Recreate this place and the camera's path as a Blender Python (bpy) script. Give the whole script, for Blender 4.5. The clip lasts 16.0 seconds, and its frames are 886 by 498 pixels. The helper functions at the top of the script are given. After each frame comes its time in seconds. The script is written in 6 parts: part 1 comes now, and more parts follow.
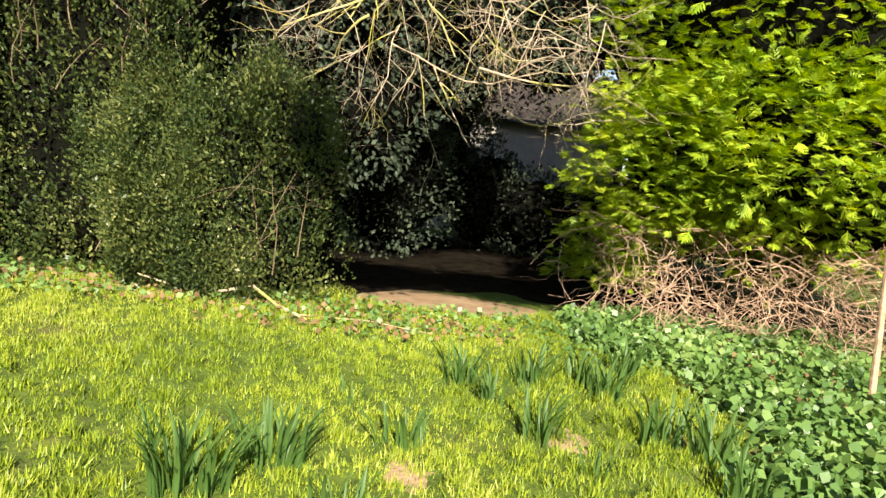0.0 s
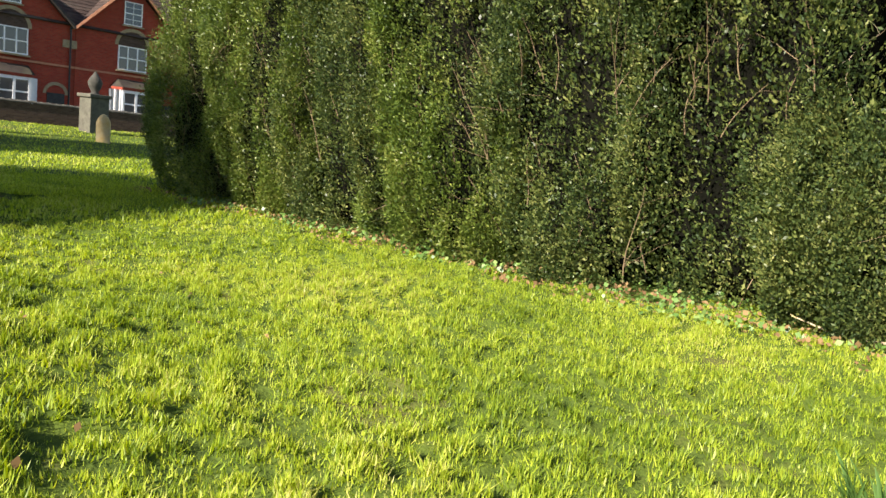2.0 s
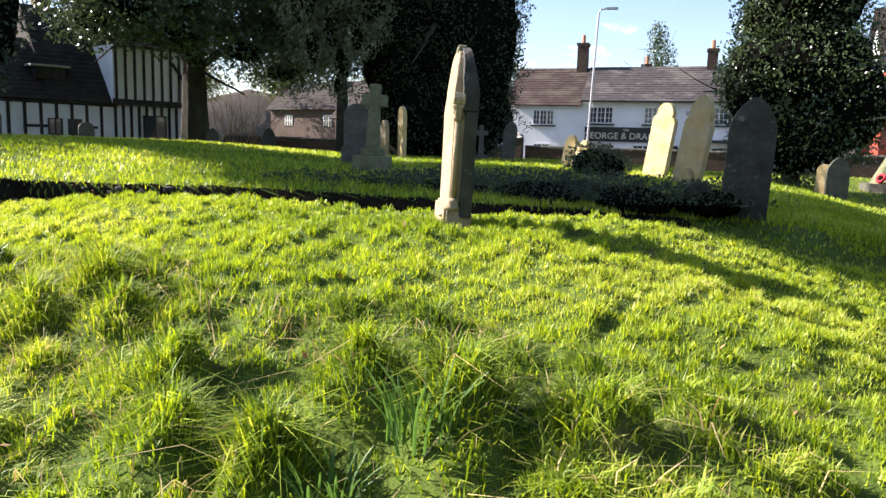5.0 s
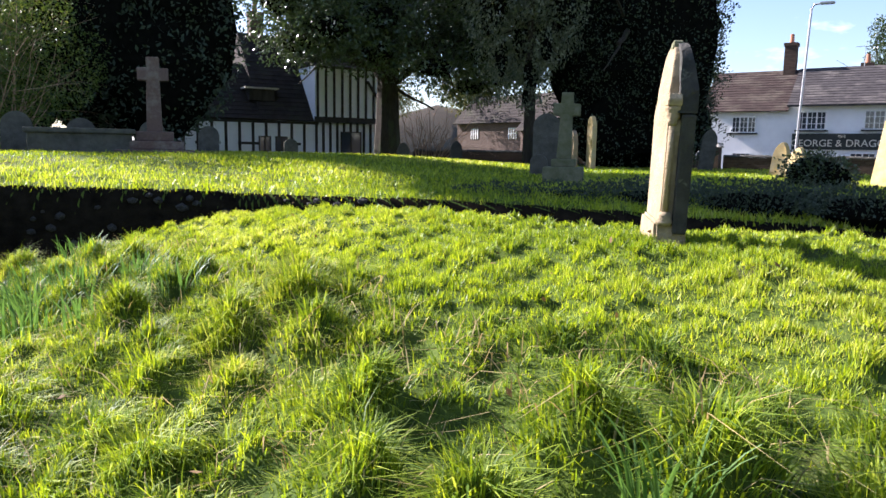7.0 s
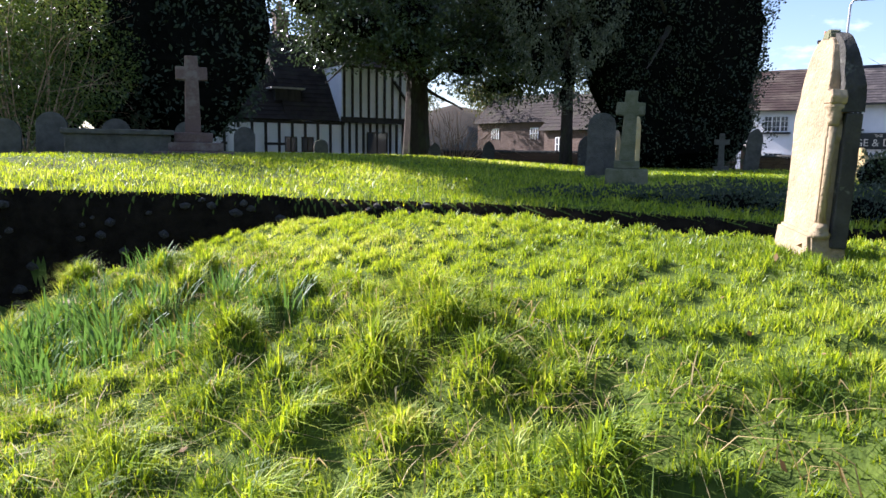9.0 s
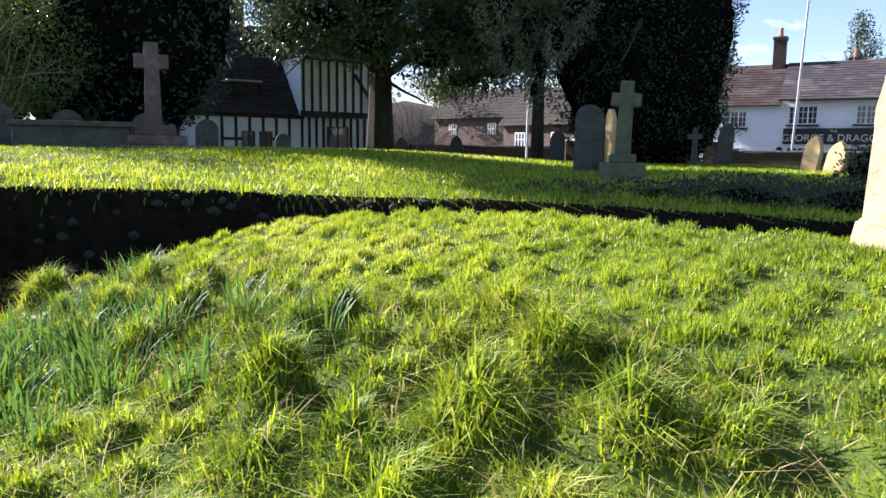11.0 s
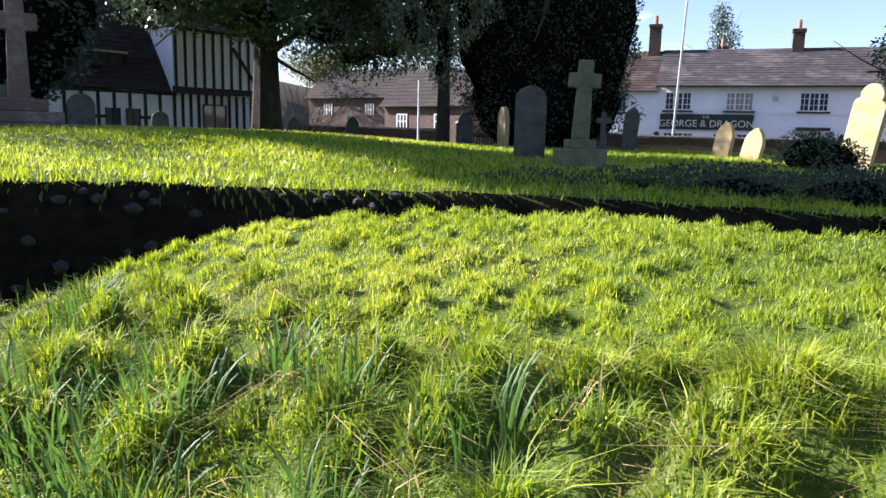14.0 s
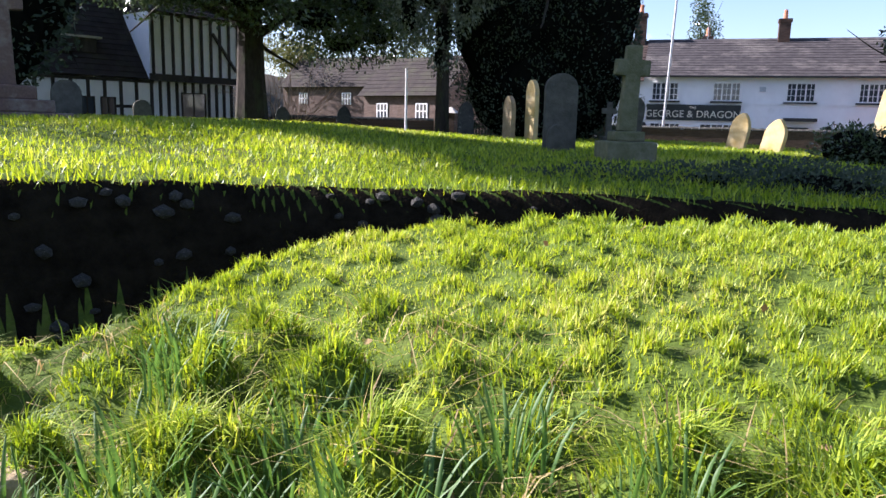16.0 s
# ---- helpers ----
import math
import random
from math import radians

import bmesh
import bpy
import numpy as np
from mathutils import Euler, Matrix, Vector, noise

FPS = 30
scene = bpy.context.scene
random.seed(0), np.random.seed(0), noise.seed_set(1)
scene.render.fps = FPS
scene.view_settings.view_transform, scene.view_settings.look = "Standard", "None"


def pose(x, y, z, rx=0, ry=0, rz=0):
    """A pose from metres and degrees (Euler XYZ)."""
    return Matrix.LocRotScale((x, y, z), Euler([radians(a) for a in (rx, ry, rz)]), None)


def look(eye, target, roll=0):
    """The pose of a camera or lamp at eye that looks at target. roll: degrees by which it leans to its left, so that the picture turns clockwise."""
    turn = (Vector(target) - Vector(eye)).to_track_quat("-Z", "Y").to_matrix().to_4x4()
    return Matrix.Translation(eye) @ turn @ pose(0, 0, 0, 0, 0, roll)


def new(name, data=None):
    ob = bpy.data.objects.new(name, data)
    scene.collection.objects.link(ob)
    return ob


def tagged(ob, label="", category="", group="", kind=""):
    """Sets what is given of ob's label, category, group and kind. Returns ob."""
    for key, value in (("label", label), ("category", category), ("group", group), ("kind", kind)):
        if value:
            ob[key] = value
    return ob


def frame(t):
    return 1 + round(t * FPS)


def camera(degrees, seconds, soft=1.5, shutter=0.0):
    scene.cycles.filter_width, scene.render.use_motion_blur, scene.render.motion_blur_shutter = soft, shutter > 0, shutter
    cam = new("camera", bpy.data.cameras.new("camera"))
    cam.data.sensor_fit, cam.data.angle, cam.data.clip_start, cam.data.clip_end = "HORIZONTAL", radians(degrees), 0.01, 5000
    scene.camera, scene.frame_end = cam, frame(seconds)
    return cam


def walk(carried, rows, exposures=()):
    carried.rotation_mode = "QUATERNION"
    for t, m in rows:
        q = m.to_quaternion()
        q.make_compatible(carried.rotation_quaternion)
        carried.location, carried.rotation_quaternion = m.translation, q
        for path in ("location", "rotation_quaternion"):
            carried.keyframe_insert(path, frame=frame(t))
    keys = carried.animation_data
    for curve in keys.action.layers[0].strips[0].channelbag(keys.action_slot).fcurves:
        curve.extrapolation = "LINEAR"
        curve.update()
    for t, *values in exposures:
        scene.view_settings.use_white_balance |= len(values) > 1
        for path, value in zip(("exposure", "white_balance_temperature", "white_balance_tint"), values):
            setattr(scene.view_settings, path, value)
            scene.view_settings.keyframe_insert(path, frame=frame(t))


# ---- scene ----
EXPOSURES = [(0.0, 1.5, 6800, 14), (2.0, 1.56, 6750, 14), (3.5, 1.76, 6550, 15), (5.0, 1.88, 6250, 20), (9.0, 1.7, 5750, 25), (16.0, 1.74, 5750, 26)]
LENS = 62.1
# seconds, x, y, z, yaw, pitch, roll
PATH = [
    (0.0, 0.000, 0.000, 1.269, -2.53, -4.91, 7.71),
    (0.5, -0.059, -0.101, 1.301, 8.77, -5.95, 7.40),
    (1.0, -0.133, -0.180, 1.307, 20.12, -6.77, 7.03),
    (1.5, -0.225, -0.215, 1.280, 31.37, -7.28, 6.52),
    (2.0, -0.294, -0.226, 1.254, 42.62, -7.67, 6.14),
    (2.5, -0.268, -0.255, 1.271, 54.29, -7.99, 5.08),
    (3.0, -0.273, -0.296, 1.323, 65.69, -8.20, 4.78),
    (3.5, -0.263, -0.325, 1.337, 77.22, -8.41, 4.05),
    (4.0, -0.250, -0.360, 1.357, 88.88, -8.48, 3.09),
    (4.5, -0.214, -0.490, 1.365, 99.98, -8.35, 2.34),
    (5.0, -0.208, -0.621, 1.376, 110.08, -8.11, 1.66),
    (7.5, -0.594, -1.091, 1.343, 124.83, -7.46, 0.77),
    (8.0, -0.600, -1.325, 1.369, 125.40, -7.49, 0.71),
    (8.5, -0.573, -1.562, 1.377, 125.53, -7.50, 0.73),
    (9.0, -0.609, -1.824, 1.364, 125.29, -7.47, 0.73),
    (11.5, -0.912, -2.886, 1.310, 120.08, -7.91, 0.82),
    (12.0, -0.961, -3.116, 1.334, 118.49, -8.13, 0.98),
    (12.5, -1.039, -3.363, 1.343, 116.67, -8.38, 1.08),
    (13.0, -1.218, -3.615, 1.336, 114.66, -8.60, 1.22),
    (13.5, -1.363, -3.924, 1.319, 112.71, -8.80, 1.28),
    (14.0, -1.440, -4.302, 1.322, 111.00, -8.98, 1.33),
    (14.5, -1.634, -4.615, 1.303, 109.76, -9.11, 1.41),
    (15.0, -1.805, -4.898, 1.309, 108.99, -9.32, 1.47),
    (15.5, -1.848, -5.224, 1.311, 108.60, -9.46, 1.39),
    (16.0, -1.918, -5.443, 1.317, 108.51, -9.70, 1.45),
]


def carried_pose(x, y, z, yaw, pitch, roll):
    return pose(x, y, z, 90, 0, yaw) @ pose(0, 0, 0, pitch) @ pose(0, 0, 0, 0, 0, roll)


cam = camera(LENS, 16.0)
walk(cam, [(t, carried_pose(*r)) for t, *r in PATH], EXPOSURES)

# ---- light ----
SUN_AZ = radians(177)      # from north (+y) clockwise
SUN_EL = radians(31)
world = bpy.data.worlds.new("world")
scene.world = world
world.use_nodes = True
wn, wl = world.node_tree.nodes, world.node_tree.links
wn.clear()
w_out = wn.new("ShaderNodeOutputWorld")
w_bg = wn.new("ShaderNodeBackground")
sky = wn.new("ShaderNodeTexSky")
sky.sky_type = "NISHITA"
sky.sun_disc = False
sky.sun_elevation = SUN_EL
sky.sun_rotation = SUN_AZ
sky.air_density = 1.0
sky.dust_density = 0.6
sky.ozone_density = 1.5
tc = wn.new("ShaderNodeTexCoord")
mp = wn.new("ShaderNodeMapping")
mp.inputs["Scale"].default_value = (1.0, 1.6, 4.5)
cl = wn.new("ShaderNodeTexNoise")
cl.inputs["Scale"].default_value = 2.3
cl.inputs["Detail"].default_value = 7.0
cl.inputs["Roughness"].default_value = 0.6
cr = wn.new("ShaderNodeValToRGB")
cr.color_ramp.elements[0].position = 0.58
cr.color_ramp.elements[1].position = 0.8
cm = wn.new("ShaderNodeMix")
cm.data_type = "RGBA"
cm.inputs["B"].default_value = (11.0, 11.3, 11.8, 1)
wl.new(tc.outputs["Generated"], mp.inputs["Vector"])
wl.new(mp.outputs["Vector"], cl.inputs["Vector"])
wl.new(cl.outputs["Fac"], cr.inputs["Fac"])
wl.new(cr.outputs["Color"], cm.inputs["Factor"])
wl.new(sky.outputs["Color"], cm.inputs["A"])
wl.new(cm.outputs["Result"], w_bg.inputs["Color"])
w_bg.inputs["Strength"].default_value = 0.068
wl.new(w_bg.outputs["Background"], w_out.inputs["Surface"])

sun_data = bpy.data.lights.new("sun", "SUN")
sun_data.energy = 5.0
sun_data.angle = radians(0.53)
sun_data.color = (1.0, 0.93, 0.82)
sun = new("sun", sun_data)
to_sun = Vector((math.sin(SUN_AZ) * math.cos(SUN_EL), math.cos(SUN_AZ) * math.cos(SUN_EL), math.sin(SUN_EL)))
sun.matrix_world = look(tuple(to_sun * 60), (0, 0, 0))


# ---- materials ----
def material(name, c1, c2, scale=6.0, rough=0.8, bump=0.3, fine=60.0, spec=0.3, metal=0.0, stain=None, stain_scale=1.2,
             stain_at=(0.5, 0.7), stretch=(1, 1, 1), bump_dist=0.02):
    m = bpy.data.materials.new(name)
    m.use_nodes = True
    n, l = m.node_tree.nodes, m.node_tree.links
    b = n["Principled BSDF"]
    b.inputs["Roughness"].default_value = rough
    b.inputs["Metallic"].default_value = metal
    b.inputs["Specular IOR Level"].default_value = spec
    co = n.new("ShaderNodeTexCoord")
    mpn = n.new("ShaderNodeMapping")
    mpn.inputs["Scale"].default_value = stretch
    l.new(co.outputs["Object"], mpn.inputs["Vector"])
    a = n.new("ShaderNodeTexNoise")
    a.inputs["Scale"].default_value = scale
    a.inputs["Detail"].default_value = 6
    a.inputs["Roughness"].default_value = 0.65
    l.new(mpn.outputs["Vector"], a.inputs["Vector"])
    r = n.new("ShaderNodeValToRGB")
    r.color_ramp.elements[0].position, r.color_ramp.elements[1].position = 0.32, 0.68
    r.color_ramp.elements[0].color, r.color_ramp.elements[1].color = (*c1, 1), (*c2, 1)
    l.new(a.outputs["Fac"], r.inputs["Fac"])
    colour = r.outputs["Color"]
    if stain:
        s = n.new("ShaderNodeTexNoise")
        s.inputs["Scale"].default_value = stain_scale
        s.inputs["Detail"].default_value = 8
        s.inputs["Roughness"].default_value = 0.7
        l.new(mpn.outputs["Vector"], s.inputs["Vector"])
        sr = n.new("ShaderNodeValToRGB")
        sr.color_ramp.elements[0].position, sr.color_ramp.elements[1].position = stain_at
        l.new(s.outputs["Fac"], sr.inputs["Fac"])
        mx = n.new("ShaderNodeMix")
        mx.data_type = "RGBA"
        l.new(sr.outputs["Color"], mx.inputs["Factor"])
        l.new(colour, mx.inputs["A"])
        mx.inputs["B"].default_value = (*stain, 1)
        colour = mx.outputs["Result"]
    l.new(colour, b.inputs["Base Color"])
    f = n.new("ShaderNodeTexNoise")
    f.inputs["Scale"].default_value = fine
    f.inputs["Detail"].default_value = 4
    l.new(mpn.outputs["Vector"], f.inputs["Vector"])
    bp = n.new("ShaderNodeBump")
    bp.inputs["Strength"].default_value = bump
    bp.inputs["Distance"].default_value = bump_dist
    l.new(f.outputs["Fac"], bp.inputs["Height"])
    l.new(bp.outputs["Normal"], b.inputs["Normal"])
    return m


def leafy(name, colours, rough=0.45, trans=0.35, spec=0.4, patch=0.6):
    """Foliage: each leaf takes a tone of its own, with slow drifts over the plant, and lets some light through."""
    m = bpy.data.materials.new(name)
    m.use_nodes = True
    n, l = m.node_tree.nodes, m.node_tree.links
    b = n["Principled BSDF"]
    b.inputs["Roughness"].default_value = rough
    b.inputs["Specular IOR Level"].default_value = spec
    g = n.new("ShaderNodeNewGeometry")
    co = n.new("ShaderNodeTexCoord")
    a = n.new("ShaderNodeTexNoise")
    a.inputs["Scale"].default_value = patch
    a.inputs["Detail"].default_value = 4
    l.new(co.outputs["Object"], a.inputs["Vector"])
    mt = n.new("ShaderNodeMath")
    mt.operation = "MULTIPLY_ADD"
    mt.inputs[1].default_value = 0.62
    l.new(g.outputs["Random Per Island"], mt.inputs[0])
    m2 = n.new("ShaderNodeMath")
    m2.operation = "MULTIPLY_ADD"
    m2.inputs[1].default_value = 1.1
    m2.inputs[2].default_value = -0.36
    l.new(a.outputs["Fac"], m2.inputs[0])
    l.new(m2.outputs[0], mt.inputs[2])
    r = n.new("ShaderNodeValToRGB")
    e = r.color_ramp.elements
    while len(e) < len(colours):
        e.new(0.5)
    for i, c in enumerate(colours):
        e[i].position = i / (len(colours) - 1)
        e[i].color = (*c, 1)
    l.new(mt.outputs[0], r.inputs["Fac"])
    l.new(r.outputs["Color"], b.inputs["Base Color"])
    if trans > 0:
        t = n.new("ShaderNodeBsdfTranslucent")
        hs = n.new("ShaderNodeHueSaturation")
        hs.inputs["Saturation"].default_value = 1.1
        hs.inputs["Value"].default_value = 1.7
        hs.inputs["Hue"].default_value = 0.49
        l.new(r.outputs["Color"], hs.inputs["Color"])
        l.new(hs.outputs["Color"], t.inputs["Color"])
        ms = n.new("ShaderNodeMixShader")
        ms.inputs["Fac"].default_value = trans
        l.new(b.outputs["BSDF"], ms.inputs[1])
        l.new(t.outputs["BSDF"], ms.inputs[2])
        l.new(ms.outputs["Shader"], n["Material Output"].inputs["Surface"])
    return m


M_GROUND = material("lawn_soil", (0.04, 0.066, 0.012), (0.10, 0.14, 0.022), 9.0, 0.95, 0.6, 45, 0.1, stain=(0.13, 0.10, 0.045), stain_scale=0.8, stain_at=(0.55, 0.75))
M_DIRT = material("trodden_earth", (0.22, 0.145, 0.08), (0.33, 0.235, 0.135), 5.0, 0.95, 0.6, 40, 0.1, stain=(0.14, 0.15, 0.04), stain_scale=2.0, stain_at=(0.55, 0.7))
M_GRASS = leafy("grass", [(0.045, 0.085, 0.014), (0.13, 0.205, 0.022), (0.26, 0.345, 0.028), (0.40, 0.46, 0.05), (0.50, 0.46, 0.17)], 0.45, 0.40, 0.35, 0.5)
M_LONG = leafy("long_grass", [(0.03, 0.06, 0.012), (0.09, 0.155, 0.024), (0.20, 0.28, 0.026), (0.35, 0.42, 0.045), (0.44, 0.40, 0.13)], 0.55, 0.38, 0.22, 0.9)
M_STRAW = leafy("straw", [(0.22, 0.15, 0.06), (0.40, 0.31, 0.13), (0.50, 0.42, 0.20)], 0.6, 0.25, 0.3, 0.8)
M_DAFF = leafy("daffodil_leaf", [(0.04, 0.095, 0.02), (0.075, 0.15, 0.033), (0.13, 0.22, 0.055)], 0.5, 0.35, 0.35, 0.8)
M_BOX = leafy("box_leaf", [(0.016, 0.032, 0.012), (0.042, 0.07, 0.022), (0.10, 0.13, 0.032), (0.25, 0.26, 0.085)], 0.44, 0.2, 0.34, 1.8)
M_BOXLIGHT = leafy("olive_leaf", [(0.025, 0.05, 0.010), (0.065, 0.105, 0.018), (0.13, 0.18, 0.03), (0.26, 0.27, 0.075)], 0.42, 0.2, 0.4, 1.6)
M_YEW = leafy("yew_leaf", [(0.032, 0.045, 0.030), (0.05, 0.07, 0.042), (0.075, 0.10, 0.055)], 0.6, 0.15, 0.2, 0.7)
M_HOLLY = leafy("holly_leaf", [(0.028, 0.048, 0.02), (0.055, 0.085, 0.032), (0.10, 0.135, 0.05)], 0.3, 0.15, 0.55, 0.7)
M_IVY = leafy("ivy_leaf", [(0.035, 0.08, 0.018), (0.08, 0.16, 0.035), (0.14, 0.24, 0.055), (0.24, 0.33, 0.10)], 0.42, 0.2, 0.45, 1.2)
M_GOLD = leafy("golden_conifer", [(0.07, 0.14, 0.010), (0.18, 0.29, 0.016), (0.33, 0.43, 0.024), (0.50, 0.54, 0.045)], 0.5, 0.28, 0.35, 1.6)
M_FARTREE = leafy("far_leaf", [(0.06, 0.07, 0.02), (0.10, 0.11, 0.03), (0.16, 0.14, 0.05)], 0.7, 0.2, 0.2, 0.5)
M_DEADLEAF = leafy("dead_leaf", [(0.11, 0.065, 0.03), (0.20, 0.125, 0.055), (0.31, 0.21, 0.10)], 0.8, 0.1, 0.2, 1.0)
M_HEDGETWIG = material("hedge_twig", (0.12, 0.085, 0.05), (0.24, 0.18, 0.11), 12, 0.9, 0.4, 80, 0.15)
# near-black: the deep shade inside plants is put into this colour
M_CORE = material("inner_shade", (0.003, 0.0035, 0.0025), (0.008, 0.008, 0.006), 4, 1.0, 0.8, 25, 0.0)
M_BARK = material("bark", (0.02, 0.016, 0.011), (0.05, 0.04, 0.028), 9, 0.9, 0.9, 40, 0.2, stain=(0.05, 0.06, 0.025), stain_scale=3, stretch=(1, 1, 0.35))
M_TWIG = material("pale_twig", (0.30, 0.23, 0.15), (0.50, 0.41, 0.29), 14, 0.8, 0.4, 80, 0.2, stain=(0.36, 0.34, 0.06), stain_scale=2.2, stain_at=(0.52, 0.62))
M_LICHEN = material("lichen_twig", (0.42, 0.34, 0.04), (0.50, 0.46, 0.22), 9, 0.85, 0.5, 80, 0.2, stain=(0.30, 0.27, 0.18), stain_scale=4)
M_DEADTWIG = material("dead_twig", (0.26, 0.16, 0.10), (0.55, 0.39, 0.26), 12, 0.9, 0.4, 80, 0.15)
M_STONE = material("weathered_sandstone", (0.27, 0.20, 0.115), (0.40, 0.32, 0.20), 7, 0.9, 0.7, 38, 0.2, stain=(0.20, 0.17, 0.11), stain_scale=2.6, stain_at=(0.5, 0.72))
M_STONEY = material("lichened_stone", (0.44, 0.31, 0.11), (0.52, 0.42, 0.23), 5, 0.9, 0.6, 38, 0.2, stain=(0.36, 0.33, 0.26), stain_scale=2.0, stain_at=(0.5, 0.7))
M_STONEG = material("grey_stone", (0.06, 0.058, 0.045), (0.12, 0.115, 0.09), 6, 0.9, 0.7, 40, 0.2, stain=(0.12, 0.12, 0.09), stain_scale=2.5)
M_STONED = material("dark_slate_stone", (0.03, 0.03, 0.025), (0.07, 0.067, 0.056), 5, 0.85, 0.7, 40, 0.25, stain=(0.20, 0.20, 0.16), stain_scale=4, stain_at=(0.58, 0.68))
M_STONEM = material("mossy_stone", (0.10, 0.11, 0.05), (0.19, 0.185, 0.115), 6, 0.95, 0.7, 40, 0.2, stain=(0.25, 0.23, 0.17), stain_scale=2.2, stain_at=(0.55, 0.7))
M_PINK = material("pink_granite", (0.085, 0.048, 0.035), (0.14, 0.085, 0.062), 30, 0.5, 0.25, 90, 0.4, stain=(0.22, 0.19, 0.15), stain_scale=2)
M_WHITE = material("limewash", (0.78, 0.78, 0.78), (0.86, 0.86, 0.86), 1.2, 0.85, 0.35, 30, 0.25, stain=(0.66, 0.65, 0.62), stain_scale=0.7, stain_at=(0.55, 0.85))
M_PAINT = material("white_joinery", (0.74, 0.74, 0.73), (0.82, 0.82, 0.80), 3, 0.5, 0.1, 60, 0.4)
M_BLACK = material("black_paint", (0.012, 0.013, 0.014), (0.03, 0.03, 0.032), 5, 0.45, 0.1, 60, 0.4)
M_TIMBER = material("tarred_oak", (0.025, 0.022, 0.02), (0.06, 0.052, 0.045), 4, 0.8, 0.5, 40, 0.2, stretch=(1, 1, 0.2))
M_ROOFP = material("old_clay_tile", (0.034, 0.024, 0.021), (0.064, 0.044, 0.037), 2.2, 0.9, 0.5, 20, 0.2, stain=(0.13, 0.11, 0.085), stain_scale=0.6, stain_at=(0.5, 0.75), stretch=(1, 1, 3))
M_ROOFS = material("slate_roof", (0.042, 0.038, 0.038), (0.075, 0.067, 0.066), 2.0, 0.8, 0.5, 20, 0.2, stain=(0.17, 0.155, 0.135), stain_scale=0.5, stain_at=(0.5, 0.75), stretch=(1, 1, 3))
M_ROOFD = material("dark_roof_tile", (0.022, 0.018, 0.016), (0.045, 0.036, 0.03), 2.2, 0.9, 0.5, 20, 0.2, stain=(0.05, 0.05, 0.03), stain_scale=0.7)
M_SIGN = material("sign_board", (0.018, 0.022, 0.020), (0.03, 0.036, 0.032), 3, 0.45, 0.1, 50, 0.4)
M_LETTER = material("sign_letter", (0.62, 0.58, 0.46), (0.72, 0.68, 0.56), 4, 0.5, 0.05, 60, 0.4)
M_STEEL = material("galvanised_steel", (0.38, 0.39, 0.40), (0.50, 0.51, 0.52), 4, 0.45, 0.1, 60, 0.5, metal=0.7)
M_RED = material("wreath_red", (0.45, 0.02, 0.03), (0.65, 0.05, 0.07), 20, 0.7, 0.3, 60)
M_ASPHALT = material("asphalt", (0.045, 0.045, 0.047), (0.065, 0.065, 0.066), 3, 0.9, 0.5, 120, 0.2)
M_WATER = material("stream_water", (0.03, 0.032, 0.026), (0.05, 0.05, 0.042), 2, 0.06, 0.12, 9, 0.5)
M_CONC = material("concrete", (0.36, 0.33, 0.28), (0.50, 0.47, 0.41), 5, 0.9, 0.5, 50, 0.2)
M_TERRA = material("chimney_pot", (0.38, 0.16, 0.09), (0.48, 0.23, 0.14), 5, 0.8, 0.3, 50, 0.2)
M_CLOTH = material("flag_cloth", (0.72, 0.72, 0.72), (0.82, 0.82, 0.82), 3, 0.8, 0.2, 50, 0.2)
M_HILL = material("far_woodland", (0.06, 0.055, 0.045), (0.11, 0.095, 0.075), 0.12, 1.0, 0.5, 2, 0.0)


def brick_material(name, c1, c2, mortar, size=0.22):
    m = bpy.data.materials.new(name)
    m.use_nodes = True
    n, l = m.node_tree.nodes, m.node_tree.links
    b = n["Principled BSDF"]
    b.inputs["Roughness"].default_value = 0.9
    b.inputs["Specular IOR Level"].default_value = 0.2
    co = n.new("ShaderNodeTexCoord")
    sp = n.new("ShaderNodeSeparateXYZ")
    cb = n.new("ShaderNodeCombineXYZ")
    ad = n.new("ShaderNodeMath")
    l.new(co.outputs["Object"], sp.inputs["Vector"])
    l.new(sp.outputs["X"], ad.inputs[0])
    l.new(sp.outputs["Y"], ad.inputs[1])
    l.new(ad.outputs[0], cb.inputs["X"])
    l.new(sp.outputs["Z"], cb.inputs["Y"])
    t = n.new("ShaderNodeTexBrick")
    t.inputs["Color1"].default_value = (*c1, 1)
    t.inputs["Color2"].default_value = (*c2, 1)
    t.inputs["Mortar"].default_value = (*mortar, 1)
    t.inputs["Scale"].default_value = 1.0
    t.inputs["Brick Width"].default_value = size
    t.inputs["Row Height"].default_value = size * 0.34
    t.inputs["Mortar Size"].default_value = 0.006
    l.new(cb.outputs["Vector"], t.inputs["Vector"])
    a = n.new("ShaderNodeTexNoise")
    a.inputs["Scale"].default_value = 0.9
    a.inputs["Detail"].default_value = 6
    l.new(co.outputs["Object"], a.inputs["Vector"])
    hs = n.new("ShaderNodeHueSaturation")
    mr = n.new("ShaderNodeMapRange")
    mr.inputs["To Min"].default_value, mr.inputs["To Max"].default_value = 0.65, 1.3
    l.new(a.outputs["Fac"], mr.inputs["Value"])
    l.new(mr.outputs["Result"], hs.inputs["Value"])
    l.new(t.outputs["Color"], hs.inputs["Color"])
    l.new(hs.outputs["Color"], b.inputs["Base Color"])
    bp = n.new("ShaderNodeBump")
    bp.inputs["Strength"].default_value = 0.5
    bp.inputs["Distance"].default_value = 0.01
    l.new(t.outputs["Fac"], bp.inputs["Height"])
    bp.invert = True
    l.new(bp.outputs["Normal"], b.inputs["Normal"])
    return m


